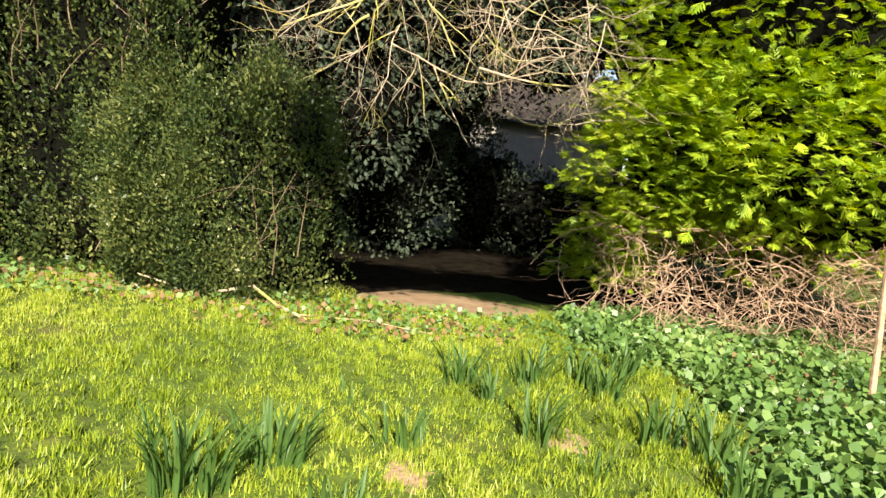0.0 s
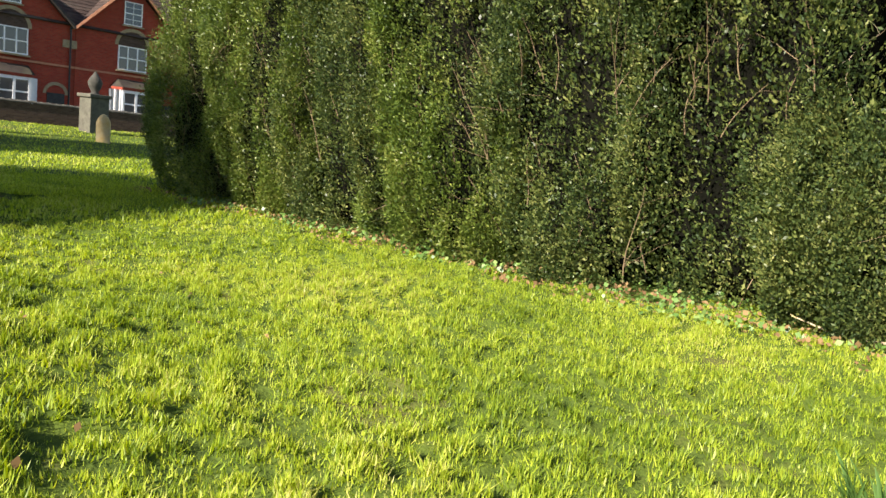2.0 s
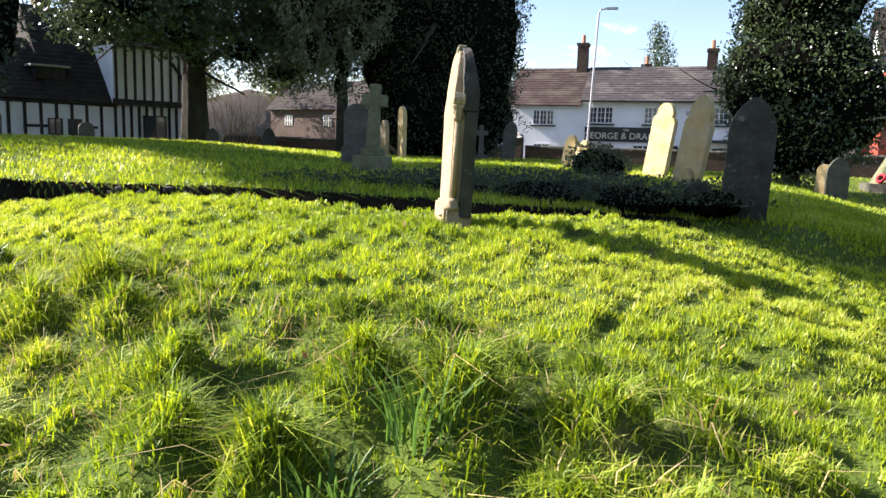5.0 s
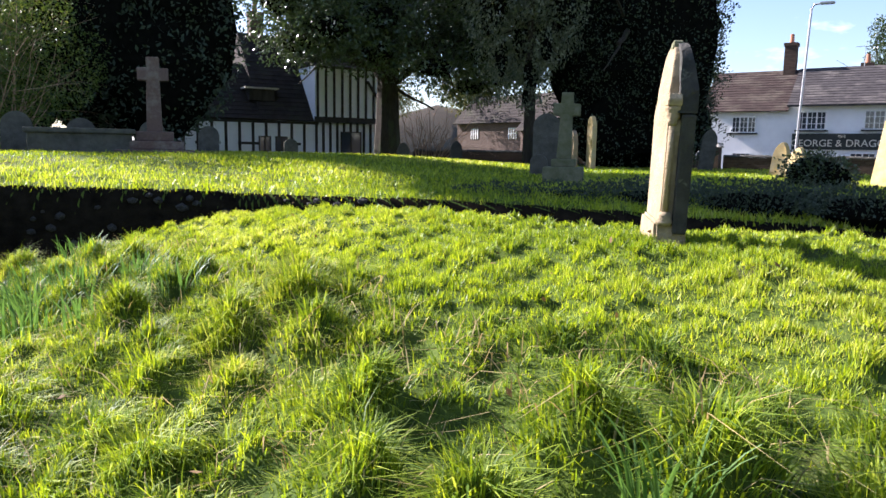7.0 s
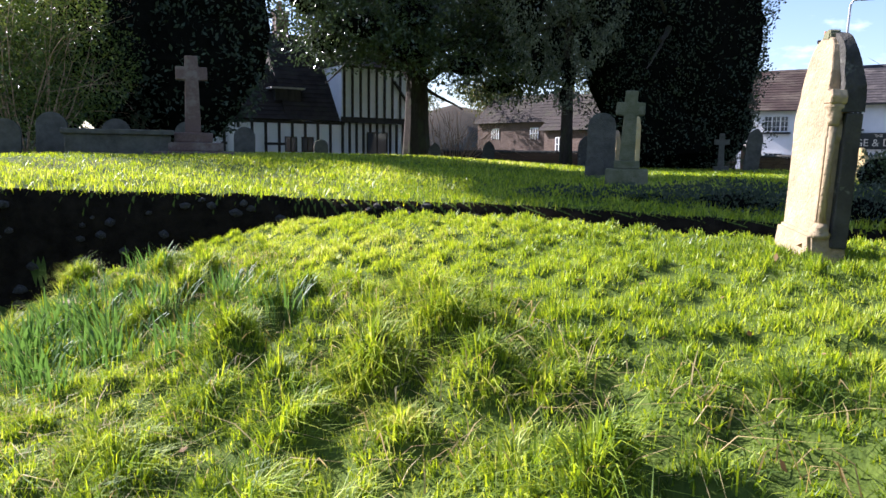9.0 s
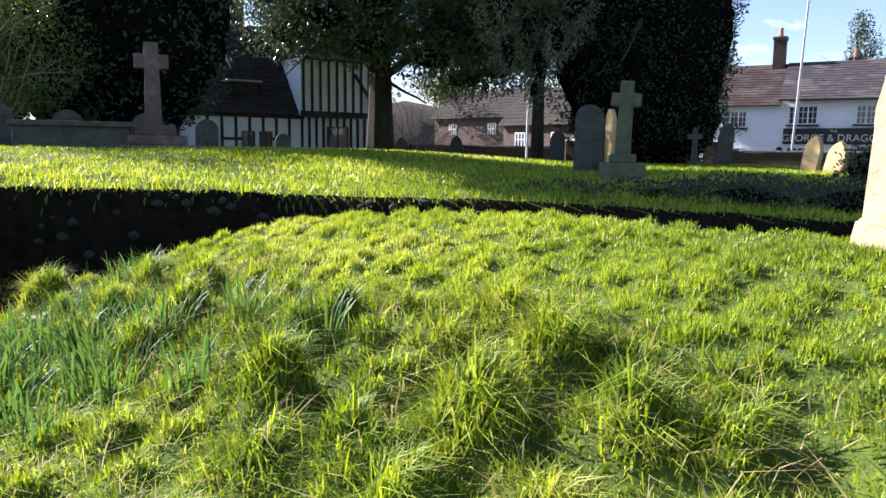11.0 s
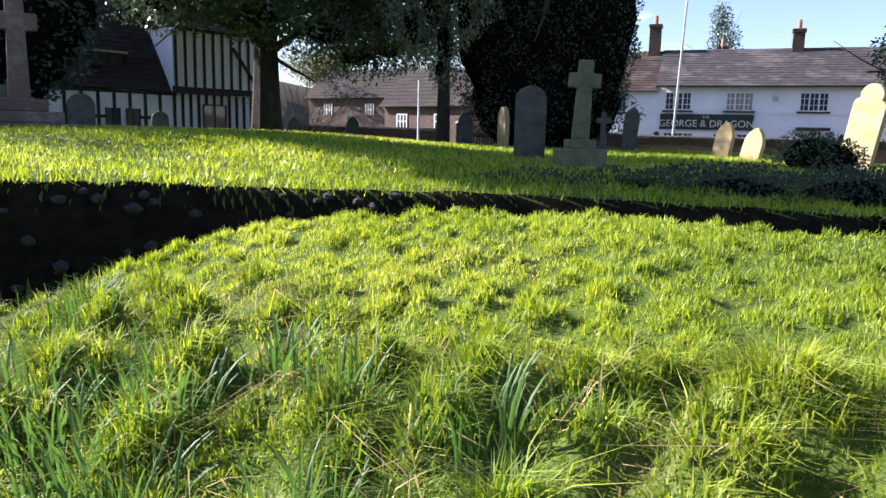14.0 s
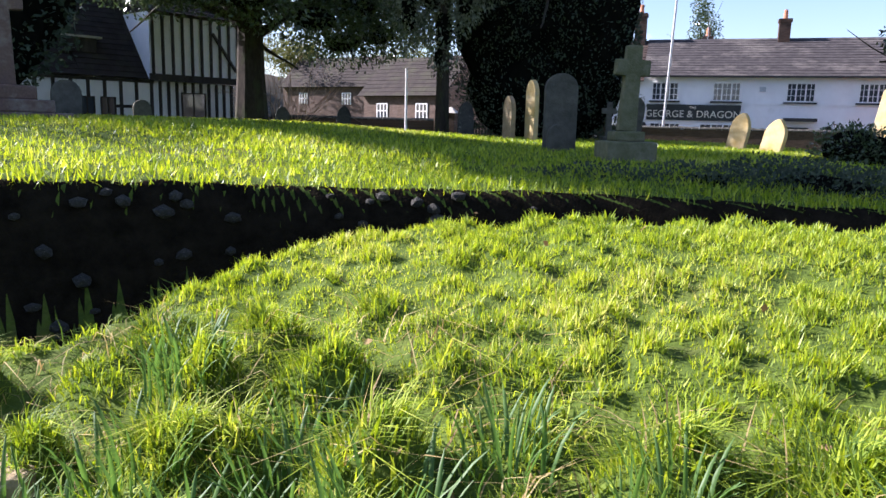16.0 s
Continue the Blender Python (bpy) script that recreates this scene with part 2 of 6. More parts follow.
M_BRICK = brick_material("red_brick", (0.27, 0.038, 0.022), (0.34, 0.055, 0.03), (0.2, 0.09, 0.06))
M_BRICKD = brick_material("dark_brick", (0.06, 0.036, 0.026), (0.10, 0.062, 0.045), (0.085, 0.07, 0.058))
M_BRICKB = brick_material("brown_brick", (0.09, 0.06, 0.046), (0.14, 0.094, 0.07), (0.12, 0.1, 0.085))


def glass_material():
    m = bpy.data.materials.new("window_glass")
    m.use_nodes = True
    b = m.node_tree.nodes["Principled BSDF"]
    b.inputs["Base Color"].default_value = (0.05, 0.06, 0.07, 1)
    b.inputs["Roughness"].default_value = 0.04
    b.inputs["Specular IOR Level"].default_value = 0.8
    return m


M_GLASS = glass_material()


# ---- building helpers ----
def mesh_part(name, mesh, mat, parent=None, label="", smooth=False):
    if mat:
        mesh.materials.append(mat)
    if smooth:
        mesh.shade_smooth()
    ob = new(name, mesh)
    if parent:
        ob.parent = parent
    if label:
        tagged(ob, label=label)
    return ob


def part(name, bm, mat, parent=None, label="", smooth=False):
    mesh = bpy.data.meshes.new(name)
    bm.to_mesh(mesh)
    bm.free()
    return mesh_part(name, mesh, mat, parent, label, smooth)


def thing(name, m, label, category, group="", kind=""):
    ob = new(name)
    ob.empty_display_size = 0.2
    ob.matrix_world = m
    return tagged(ob, label, category, group, kind)


def box(bm, x0, x1, y0, y1, z0, z1, m=None):
    vs = [bm.verts.new((x, y, z)) for x in (x0, x1) for y in (y0, y1) for z in (z0, z1)]
    for q in ((0, 1, 3, 2), (4, 6, 7, 5), (0, 4, 5, 1), (2, 3, 7, 6), (0, 2, 6, 4), (1, 5, 7, 3)):
        bm.faces.new([vs[i] for i in q])
    if m:
        bmesh.ops.transform(bm, matrix=m, verts=vs)
    return vs


def box_part(name, x0, x1, y0, y1, z0, z1, mat, parent=None, label="", bevel=0.0):
    bm = bmesh.new()
    box(bm, x0, x1, y0, y1, z0, z1)
    if bevel:
        bmesh.ops.bevel(bm, geom=bm.edges[:], offset=bevel, segments=2, affect="EDGES", profile=0.6)
    return part(name, bm, mat, parent, label)


def prism(bm, outline, y0, y1):
    """An outline of (x, z) drawn out from y0 to y1."""
    a = [bm.verts.new((x, y0, z)) for x, z in outline]
    b = [bm.verts.new((x, y1, z)) for x, z in outline]
    bm.faces.new(a[::-1])
    bm.faces.new(b)
    for i in range(len(a)):
        j = (i + 1) % len(a)
        bm.faces.new((a[i], a[j], b[j], b[i]))
    bmesh.ops.recalc_face_normals(bm, faces=bm.faces[:])
    return a + b


def from_arrays(name, verts, faces):
    """faces: an (n, k) array, all with k corners."""
    me = bpy.data.meshes.new(name)
    n, k = faces.shape
    me.vertices.add(len(verts))
    me.vertices.foreach_set("co", np.ascontiguousarray(verts, dtype=np.float32).ravel())
    me.loops.add(n * k)
    me.loops.foreach_set("vertex_index", np.ascontiguousarray(faces, dtype=np.int32).ravel())
    me.polygons.add(n)
    me.polygons.foreach_set("loop_start", np.arange(0, n * k, k, dtype=np.int32))
    me.polygons.foreach_set("loop_total", np.full(n, k, dtype=np.int32))
    me.update(calc_edges=True)
    return me


def leaves(name, p, size, rng, axis=None, spread=1.0, ratio=0.5, normal=None):
    """Leaf blades (a folded rhomb of two triangles each) at the points p. axis: the way they point on the whole."""
    n = len(p)
    d = rng.normal(size=(n, 3)) * spread
    if axis is not None:
        d = d + axis
    d /= np.linalg.norm(d, axis=1, keepdims=True) + 1e-9
    q = rng.normal(size=(n, 3))
    if normal is not None:
        q = np.cross(normal + 0.5 * q, d)
    s = np.cross(d, q)
    if normal is not None:
        s = q
    s /= np.linalg.norm(s, axis=1, keepdims=True) + 1e-9
    L = (size * rng.uniform(0.6, 1.3, n))[:, None]
    v = np.empty((n, 4, 3))
    v[:, 0] = p
    v[:, 1] = p + d * L * 0.5 + s * L * ratio * 0.5
    v[:, 2] = p + d * L
    v[:, 3] = p + d * L * 0.5 - s * L * ratio * 0.5
    i = np.arange(n)[:, None] * 4
    f = np.concatenate([i + np.array([[0, 1, 2]]), i + np.array([[0, 2, 3]])])
    return from_arrays(name, v.reshape(-1, 3), f)


def blades(name, p, tall, width, rng, lean=0.5, bend=0.5, flow=None):
    """Grass blades of three triangles at the points p."""
    n = len(p)
    az = rng.uniform(0, 2 * np.pi, n)
    if flow is not None:
        az = np.arctan2(flow[:, 1], flow[:, 0]) + rng.normal(0, 0.7, n)
    h = tall * rng.uniform(0.55, 1.3, n)
    w = width * rng.uniform(0.7, 1.3, n)
    out = np.stack([np.cos(az), np.sin(az), np.zeros(n)], 1)
    tw = az + np.pi / 2 + rng.normal(0, 0.5, n)
    side = np.stack([np.cos(tw), np.sin(tw), np.zeros(n)], 1)
    ln = np.abs(rng.normal(0, lean, n))[:, None]
    k = np.abs(rng.normal(0, bend, n))[:, None]
    zz = np.array([[0, 0, 1.0]])
    mid = p + zz * (h * 0.55)[:, None] + out * ln * (h * 0.5)[:, None]
    tip = p + (zz * (1 - 0.45 * np.minimum(k, 1.5)) + out * (ln + k)) * h[:, None]
    v = np.empty((n, 5, 3))
    v[:, 0] = p - side * w[:, None]
    v[:, 1] = p + side * w[:, None]
    v[:, 2] = mid + side * w[:, None] * 0.8
    v[:, 3] = mid - side * w[:, None] * 0.8
    v[:, 4] = tip
    i = np.arange(n)[:, None] * 5
    f = np.concatenate([i + np.array([[0, 1, 2]]), i + np.array([[0, 2, 3]]), i + np.array([[3, 2, 4]])])
    return from_arrays(name, v.reshape(-1, 3), f)


def short_blades(name, p, tall, width, rng, lean=0.6):
    """Short grass blades, one pointed triangle each."""
    n = len(p)
    az = rng.uniform(0, 2 * np.pi, n)
    h = tall * rng.uniform(0.5, 1.4, n)
    w = (width * rng.uniform(0.7, 1.3, n))[:, None]
    tw = az + np.pi / 2 + rng.normal(0, 0.5, n)
    side = np.stack([np.cos(tw), np.sin(tw), np.zeros(n)], 1)
    ln = rng.normal(0, lean, n)
    v = np.empty((n, 3, 3))
    v[:, 0] = p - side * w
    v[:, 1] = p + side * w
    v[:, 2] = p + np.stack([np.cos(az) * ln, np.sin(az) * ln, np.ones(n)], 1) * h[:, None]
    return from_arrays(name, v.reshape(-1, 3), np.arange(n * 3).reshape(n, 3))


def tube(bm, pts, r0, r1, sides=6):
    """A tapering limb through pts."""
    rings = []
    n = len(pts)
    pts = [Vector(p) for p in pts]
    for i, p in enumerate(pts):
        d = (pts[min(i + 1, n - 1)] - pts[max(i - 1, 0)])
        d = d.normalized() if d.length > 1e-6 else Vector((0, 0, 1))
        a = d.orthogonal().normalized()
        b = d.cross(a)
        r = r0 + (r1 - r0) * i / max(1, n - 1)
        rings.append([bm.verts.new(p + (a * math.cos(t) + b * math.sin(t)) * r) for t in [2 * math.pi * k / sides for k in range(sides)]])
    for i in range(n - 1):
        # align the next ring with this one
        best = min(range(sides), key=lambda s: (rings[i][0].co - rings[i + 1][s].co).length)
        rings[i + 1] = rings[i + 1][best:] + rings[i + 1][:best]
        for k in range(sides):
            j = (k + 1) % sides
            bm.faces.new((rings[i][k], rings[i][j], rings[i + 1][j], rings[i + 1][k]))
    bm.faces.new(rings[0][::-1])
    bm.faces.new(rings[-1])


def wander(rng, start, way, length, steps, wobble, sag=0.0):
    """A bent line of points for a branch."""
    p, d = np.array(start, float), np.array(way, float)
    d /= np.linalg.norm(d)
    pts = [tuple(p)]
    for i in range(steps):
        d = d + rng.normal(0, wobble, 3) + np.array([0, 0, -sag])
        d /= np.linalg.norm(d)
        p = p + d * length / steps
        pts.append(tuple(p))
    return pts


def branching(bm, rng, start, way, length, r, depth, wobble=0.18, sag=0.0, sides=5, kids=(2, 4), shrink=(0.45, 0.75), tip=0.35):
    pts = wander(rng, start, way, length, 6, wobble, sag)
    tube(bm, pts, r, r * tip, sides)
    if depth:
        for _ in range(rng.integers(kids[0], kids[1] + 1)):
            i = int(rng.integers(1, 6))
            d = np.array(pts[i + 1]) - np.array(pts[i])
            d = d / np.linalg.norm(d) + rng.normal(0, 0.75, 3)
            branching(bm, rng, pts[i], d, length * rng.uniform(*shrink), max(0.0015, r * (1 - (1 - tip) * i / 6) * 0.65), depth - 1, wobble, sag, max(3, sides - 1), kids, shrink, tip)


# ---- the ground ----
def ss(a, b, v):
    t = np.clip((v - a) / (b - a), 0, 1)
    return t * t * (3 - 2 * t)


STREAM = np.array([(-10.40, 1.20), (-9.30, -1.20), (-8.14, -2.85), (-7.65, -5.97), (-6.86, -8.32), (-4.79, -9.88), (-2.60, -9.72), (0.54, -8.39), (12.00, -8.00)])
DEPTH = np.array([0.0, 0.4, 0.7, 0.95, 1.35, 1.55, 1.4, 1.4, 1.4])


def stream_at(x, y):
    """Signed distance from the stream's line (positive beyond it) and the depth of its bed there."""
    best = np.full(x.shape, 1e9)
    sd = np.zeros(x.shape)
    dep = np.zeros(x.shape)
    for (a, b), (da, db) in zip(zip(STREAM[:-1], STREAM[1:]), zip(DEPTH[:-1], DEPTH[1:])):
        e = b - a
        ln = float(np.hypot(*e))
        t = np.clip(((x - a[0]) * e[0] + (y - a[1]) * e[1]) / ln ** 2, 0, 1)
        dx, dy = x - a[0] - t * e[0], y - a[1] - t * e[1]
        d = np.hypot(dx, dy)
        s = np.where((e[0] * dy - e[1] * dx) < 0, 1.0, -1.0)
        hit = d < best
        best = np.where(hit, d, best)
        sd = np.where(hit, s * d, sd)
        dep = np.where(hit, da + t * (db - da), dep)
    return sd, dep


def waves(x, y):
    return (np.sin(1.9 * x + 0.7 * y) * np.sin(1.3 * y - 0.8 * x + 1.0) * 0.5 + np.sin(4.1 * x - 2.7 * y + 2.0) * np.sin(3.6 * y + 1.7 * x) * 0.3
            + np.sin(9.1 * x + 4.2 * y) * np.sin(8.3 * y - 3.9 * x + 0.5) * 0.2)


def cells(x, y, S, r0, r1, turn=0.0, power=1.0):
    """Rounded hummocks of uneven size, 0 to 1, one to a cell of the width S."""
    c, s = math.cos(turn), math.sin(turn)
    x, y = c * x - s * y, s * x + c * y
    i0, j0 = np.floor(x / S), np.floor(y / S)
    best = np.zeros(x.shape)
    for di in (-1, 0, 1):
        for dj in (-1, 0, 1):
            i, j = i0 + di, j0 + dj
            h1 = np.sin(i * 127.1 + j * 311.7) * 43758.5453
            h2 = np.sin(i * 269.5 + j * 183.3) * 43758.5453
            h1, h2 = h1 - np.floor(h1), h2 - np.floor(h2)
            cx, cy = (i + 0.15 + 0.7 * h1) * S, (j + 0.15 + 0.7 * h2) * S
            d2 = ((x - cx) ** 2 + (y - cy) ** 2) / (S * (r0 + r1 * h2)) ** 2
            best = np.maximum(best, (0.3 + 0.7 * h1 ** power) * np.clip(1 - d2, 0, 1))
    return best


def tussocks(x, y):
    """The large tussocks of the slope."""
    return cells(x, y, 0.40, 0.46, 0.22)


def tufts(x, y):
    """The small tufts of the lawn."""
    return np.maximum(cells(x, y, 0.17, 0.42, 0.38, 0.6), 0.85 * cells(x + 31, y + 17, 0.29, 0.35, 0.3, 1.1, 2.0))


def tuft_size(x, y):
    sd, _ = stream_at(x, y)
    return 0.085 * ss(-13, -9, x) * ss(4.5, 2.5, x) * ss(6.2, 5.4, y) * ss(0.0, -0.6, sd) * (0.55 + 0.45 * ss(-0.35, 0.3, waves(x * 0.9 + 5, y * 0.9)))


def tussock_size(x, y):
    u = (-0.2 + 0.31 * np.minimum(y, 0)) - x
    sd, _ = stream_at(x, y)
    return 0.27 * ss(-0.5, 0.5, u) * ss(3.1, 1.7, u) * ss(0.6, -0.6, y) * (0.3 + 0.7 * ss(-0.25, 0.3, waves(x * 1.1 + 3, y * 1.1))) * ss(0.2, -0.9, sd) * ss(-14, -9, x) + 0.05 * ss(0.8, 1.3, sd) * ss(5, 1.2, sd)


def height(x, y):
    x, y = np.asarray(x, float), np.asarray(y, float)
    u = (-0.2 + 0.31 * np.minimum(y, 0)) - x
    near = (0.467 * ss(0.0, 2.52, u) + 0.247 * ss(1.76, 4.24, u)) * ss(2.2, -2.0, y) - 0.053 * ss(2.5, 6.5, u) * ss(-6, -3, y) - 0.287 * ss(-4.5, -8.0, y) * ss(3.5, 0.8, u)
    sd, dep = stream_at(x, y)
    far = 0.72 + 0.19 * ss(1.0, 5.0, sd) + 0.33 * ss(-7.5, -14.5, y) * ss(-24, -16, x) - 0.50 * ss(-6, 5, y)
    k = ss(-0.2, 0.6, sd) * ss(4.5, 0.5, y)
    z = near * (1 - k) + far * k
    z = z - dep * np.where(sd < 0, 1 - ss(0.45, 1.046 + 0.436 * ss(0.9, 1.4, dep), -sd), 1 - ss(0.55, 0.9, sd))
    z = z + 0.1 * ss(3.0, 6.0, y) * ss(-16, -9, x)
    rough = 0.02 + 0.045 * ss(-9, -5, x) * ss(2.5, 0.0, y)
    z = z + waves(x, y) * rough
    z = z + tussocks(x, y) * tussock_size(x, y) + tufts(x, y) * tuft_size(x, y)
    z = z + (0.45 - z) * ss(-26, -35, x)
    z = z + (-0.6 - z) * ss(-37.6, -38.0, x)
    return z


def axis(knots):
    out = []
    for (a, b, s) in knots:
        out.extend(np.arange(a, b - 1e-6, s))
    return np.array(out + [knots[-1][1]])


GX = axis([(-400, -80, 40), (-80, -40, 4), (-40, -36, 0.4), (-36, -16, 1.0), (-16, -10, 0.25), (-10, 2.5, 0.06), (2.5, 4.5, 0.1), (4.5, 12, 0.5), (12, 40, 4), (40, 400, 40)])
GY = axis([(-400, -60, 40), (-60, -24, 3), (-24, -12, 0.6), (-12, -9, 0.15), (-9, 6.0, 0.06), (6.0, 10, 0.2), (10, 20, 1), (20, 60, 4), (60, 400, 40)])


def ground():
    X, Y = np.meshgrid(GX, GY, indexing="ij")
    Z = height(X, Y)
    v = np.stack([X, Y, Z], -1).reshape(-1, 3)
    nx, ny = len(GX), len(GY)
    i, j = np.meshgrid(np.arange(nx - 1), np.arange(ny - 1), indexing="ij")
    a = (i * ny + j).ravel()
    f = np.stack([a, a + ny, a + ny + 1, a + 1], 1)
    me = from_arrays("ground", v, f)
    ob = mesh_part("ground", me, M_GROUND, smooth=True)
    return tagged(ob, "uneven green churchyard lawn with a low grassy mound", "lawn", kind="structure")


ground()


def gz(x, y):
    return float(height(np.array(x), np.array(y)))


def sheet_patch(name, x0, x1, y0, y1, edge, lift, mat, label, category, seed=0, step=0.12):
    """A patch that lies on the ground with an uneven outline: kept where edge(x, y) is positive."""
    xs, ys = np.arange(x0, x1, step), np.arange(y0, y1, step)
    X, Y = np.meshgrid(xs, ys, indexing="ij")
    keep = edge(X, Y) > 0
    Z = height(X, Y) + lift * np.clip(edge(X, Y) * 2, -0.5, 1)
    ny = len(ys)
    i, j = np.meshgrid(np.arange(len(xs) - 1), np.arange(ny - 1), indexing="ij")
    ok = (keep[:-1, :-1] | keep[1:, :-1] | keep[1:, 1:] | keep[:-1, 1:]).ravel()
    a = (i * ny + j).ravel()[ok]
    f = np.stack([a, a + ny, a + ny + 1, a + 1], 1)
    ob = mesh_part(name, from_arrays(name, np.stack([X, Y, Z], -1).reshape(-1, 3), f), mat, smooth=True)
    return tagged(ob, label, category, kind="structure")


sheet_patch("dirt_path", -1.2, 3.2, 5.8, 12.5, lambda x, y: 1.0 - ((x - 0.4 - 0.2 * (y - 7.5)) / 1.05) ** 2 - ((y - 7.3) / 0.62) ** 2 + 0.35 * waves(x * 1.3, y * 1.3), 0.012, M_DIRT,
            "bare trodden earth path leading into the dark gap", "path")

# near-black ground: shade under the evergreens and in the ditch is painted in
M_SHADESOIL = material("leaf_mould", (0.008, 0.007, 0.005), (0.022, 0.018, 0.012), 6.0, 1.0, 0.8, 45, 0.0)
sheet_patch("leaf_mould", -3.0, 5.0, 6.6, 17.5, lambda x, y: np.minimum(1.0, (y - np.clip(7.6 + 0.75 * x, 6.9, 8.45) - 0.25 * np.sin(2.3 * x) - 0.1 * np.sin(7 * x)) * 1.5), 0.02, M_SHADESOIL, "near-black floor sheet standing in for the shade under the evergreens", "soil")

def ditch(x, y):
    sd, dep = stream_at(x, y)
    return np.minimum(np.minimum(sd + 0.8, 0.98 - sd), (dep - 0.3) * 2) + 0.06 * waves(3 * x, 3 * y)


# bank earth, its colour darkened for the shade of the ditch
sheet_patch("ditch_earth", -11, 4, -11, 1, ditch, 0.05, M_SHADESOIL, "earth of the steep stream bank, near-black with its shade in the colour", "soil", step=0.06)
for px, py, pr in ((0.1, 3.05, 0.10), (0.95, 3.65, 0.09)):
    sheet_patch("bare_patch", px - 0.7, px + 0.7, py - 0.7, py + 0.7, lambda x, y: 1 - np.hypot(x - px, (y - py) * 0.7) / pr + 0.5 * waves(4 * x, 4 * y), 0.008, M_DIRT, "small worn patch of bare soil in the lawn", "soil", step=0.05)

# stream bed
bm = bmesh.new()
WL = -0.62
box(bm, -9.5, 16, -12.5, -6.2, WL - 0.03, WL)
tagged(part("water", bm, M_WATER), "still shallow dark stream water in the ditch", "water", kind="structure")

box_part("road", -44.6, -38.05, -120, 120, -0.75, -0.56, M_ASPHALT)
tagged(bpy.data.objects["road"], "plain dark asphalt village road behind the wall", "road", kind="structure")


# ---- grass ----
def scatter(n, x0, x1, y0, y1, rng, keep):
    x, y = rng.uniform(x0, x1, n), rng.uniform(y0, y1, n)
    k = keep(x, y)
    x, y = x[k], y[k]
    return np.stack([x, y, height(x, y) - 0.01], 1)


def clumped(x, y, s=1.0):
    return 0.5 + 0.5 * (np.sin(5.3 * s * x + 2.1 * y) * np.sin(4.7 * s * y - 1.7 * x) * 0.6 + np.sin(11.0 * s * x - 6 * y) * np.sin(9.3 * s * y + 5 * x) * 0.4)


def on_path(x, y):
    return 1.0 - ((x - 0.4 - 0.2 * (y - 7.5)) / 1.05) ** 2 - ((y - 7.3) / 0.62) ** 2 + 0.35 * waves(x * 1.3, y * 1.3) > 0.15


def ivy_zone(x, y):
    return x - (1.75 + 0.28 * np.sin(1.7 * y) + 0.1 * np.sin(5 * y) - 0.05 * (y - 4))


rng = np.random.default_rng(7)


def stuff(name, me, mat, label, category):
    return tagged(mesh_part(name, me, mat), label, category, kind="stuff")


def mound(x, y):
    u = (-0.2 + 0.31 * np.minimum(y, 0)) - x
    sd, dep = stream_at(x, y)
    return (u > -1.2) & (sd < 1.1) & (rng.uniform(size=x.shape) < ss(10.5, 4.5, u) + 0.08)


def downhill(p):
    e = 0.03
    x, y = p[:, 0], p[:, 1]
    t0 = tussocks(x, y)
    return np.stack([t0 - tussocks(x + e, y), t0 - tussocks(x, y + e)], 1) + rng.normal(0, 0.03, (len(p), 2))


def rough_at(x, y):
    return ss(0.03, 0.11, tussock_size(x, y))


# long grass hanging from the tussocks on the near slope of the mound
p = scatter(1000000, -5.6, 0.4, -9.2, 0.8, rng, lambda x, y: mound(x, y) & (rng.uniform(size=x.shape) < rough_at(x, y) * (0.012 + 1.15 * tussocks(x, y) ** 1.2) * (0.25 + 0.75 * tufts(x, y))))
tp = tussocks(p[:, 0], p[:, 1])
stuff("long_grass", blades("long_grass", p, 0.045 + 0.085 * tp, 0.0034, rng, 0.5, 0.75, downhill(p)), M_LONG, "long tussocky green grass on the mound", "grass")
p = scatter(30000, -5.6, 0.4, -9.2, 0.8, rng, lambda x, y: mound(x, y) & (rng.uniform(size=x.shape) < rough_at(x, y) * tussocks(x, y) ** 2))
stuff("seed_grass", blades("seed_grass", p, np.full(len(p), 0.19), 0.0028, rng, 0.45, 0.8, downhill(p)), M_LONG, "long arching single grass blades on the tussocks", "grass")


def lawn(n, x0, x1, y0, y1, keep, tall, width, floor=0.2):
    p = scatter(n, x0, x1, y0, y1, rng, lambda x, y: keep(x, y) & (rng.uniform(size=x.shape) < floor + 1.0 * tufts(x, y)))
    t = tufts(p[:, 0], p[:, 1])
    stuff("lawn_grass", short_blades("lawn_grass", p, tall * (0.5 + 0.9 * t), width, rng), M_GRASS, "short sunlit lawn grass in small tufts", "grass")


lawn(1000000, -6.2, 0.8, -8.0, 5.6, lambda x, y: (stream_at(x, y)[0] < -0.35) & (rng.uniform(size=x.shape) < 1 - 0.68 * rough_at(x, y)), 0.042, 0.0046)
lawn(300000, -10.5, -6.2, -8.0, 5.6, lambda x, y: (stream_at(x, y)[0] < -0.35) & (rng.uniform(size=x.shape) < 0.55 + 0.45 * ss(-9.5, -6, x)), 0.040, 0.0075)
lawn(330000, -3.0, 3.2, 1.2, 7.4, lambda x, y: (~on_path(x, y)) & (ivy_zone(x, y) < 0.1) & ((x > 0.8) | (y > 5.6)), 0.045, 0.0046, 0.3)
lawn(150000, -15.5, -10.5, -2.0, 5.9, lambda x, y: y > 0.8, 0.06, 0.012, 0.4)
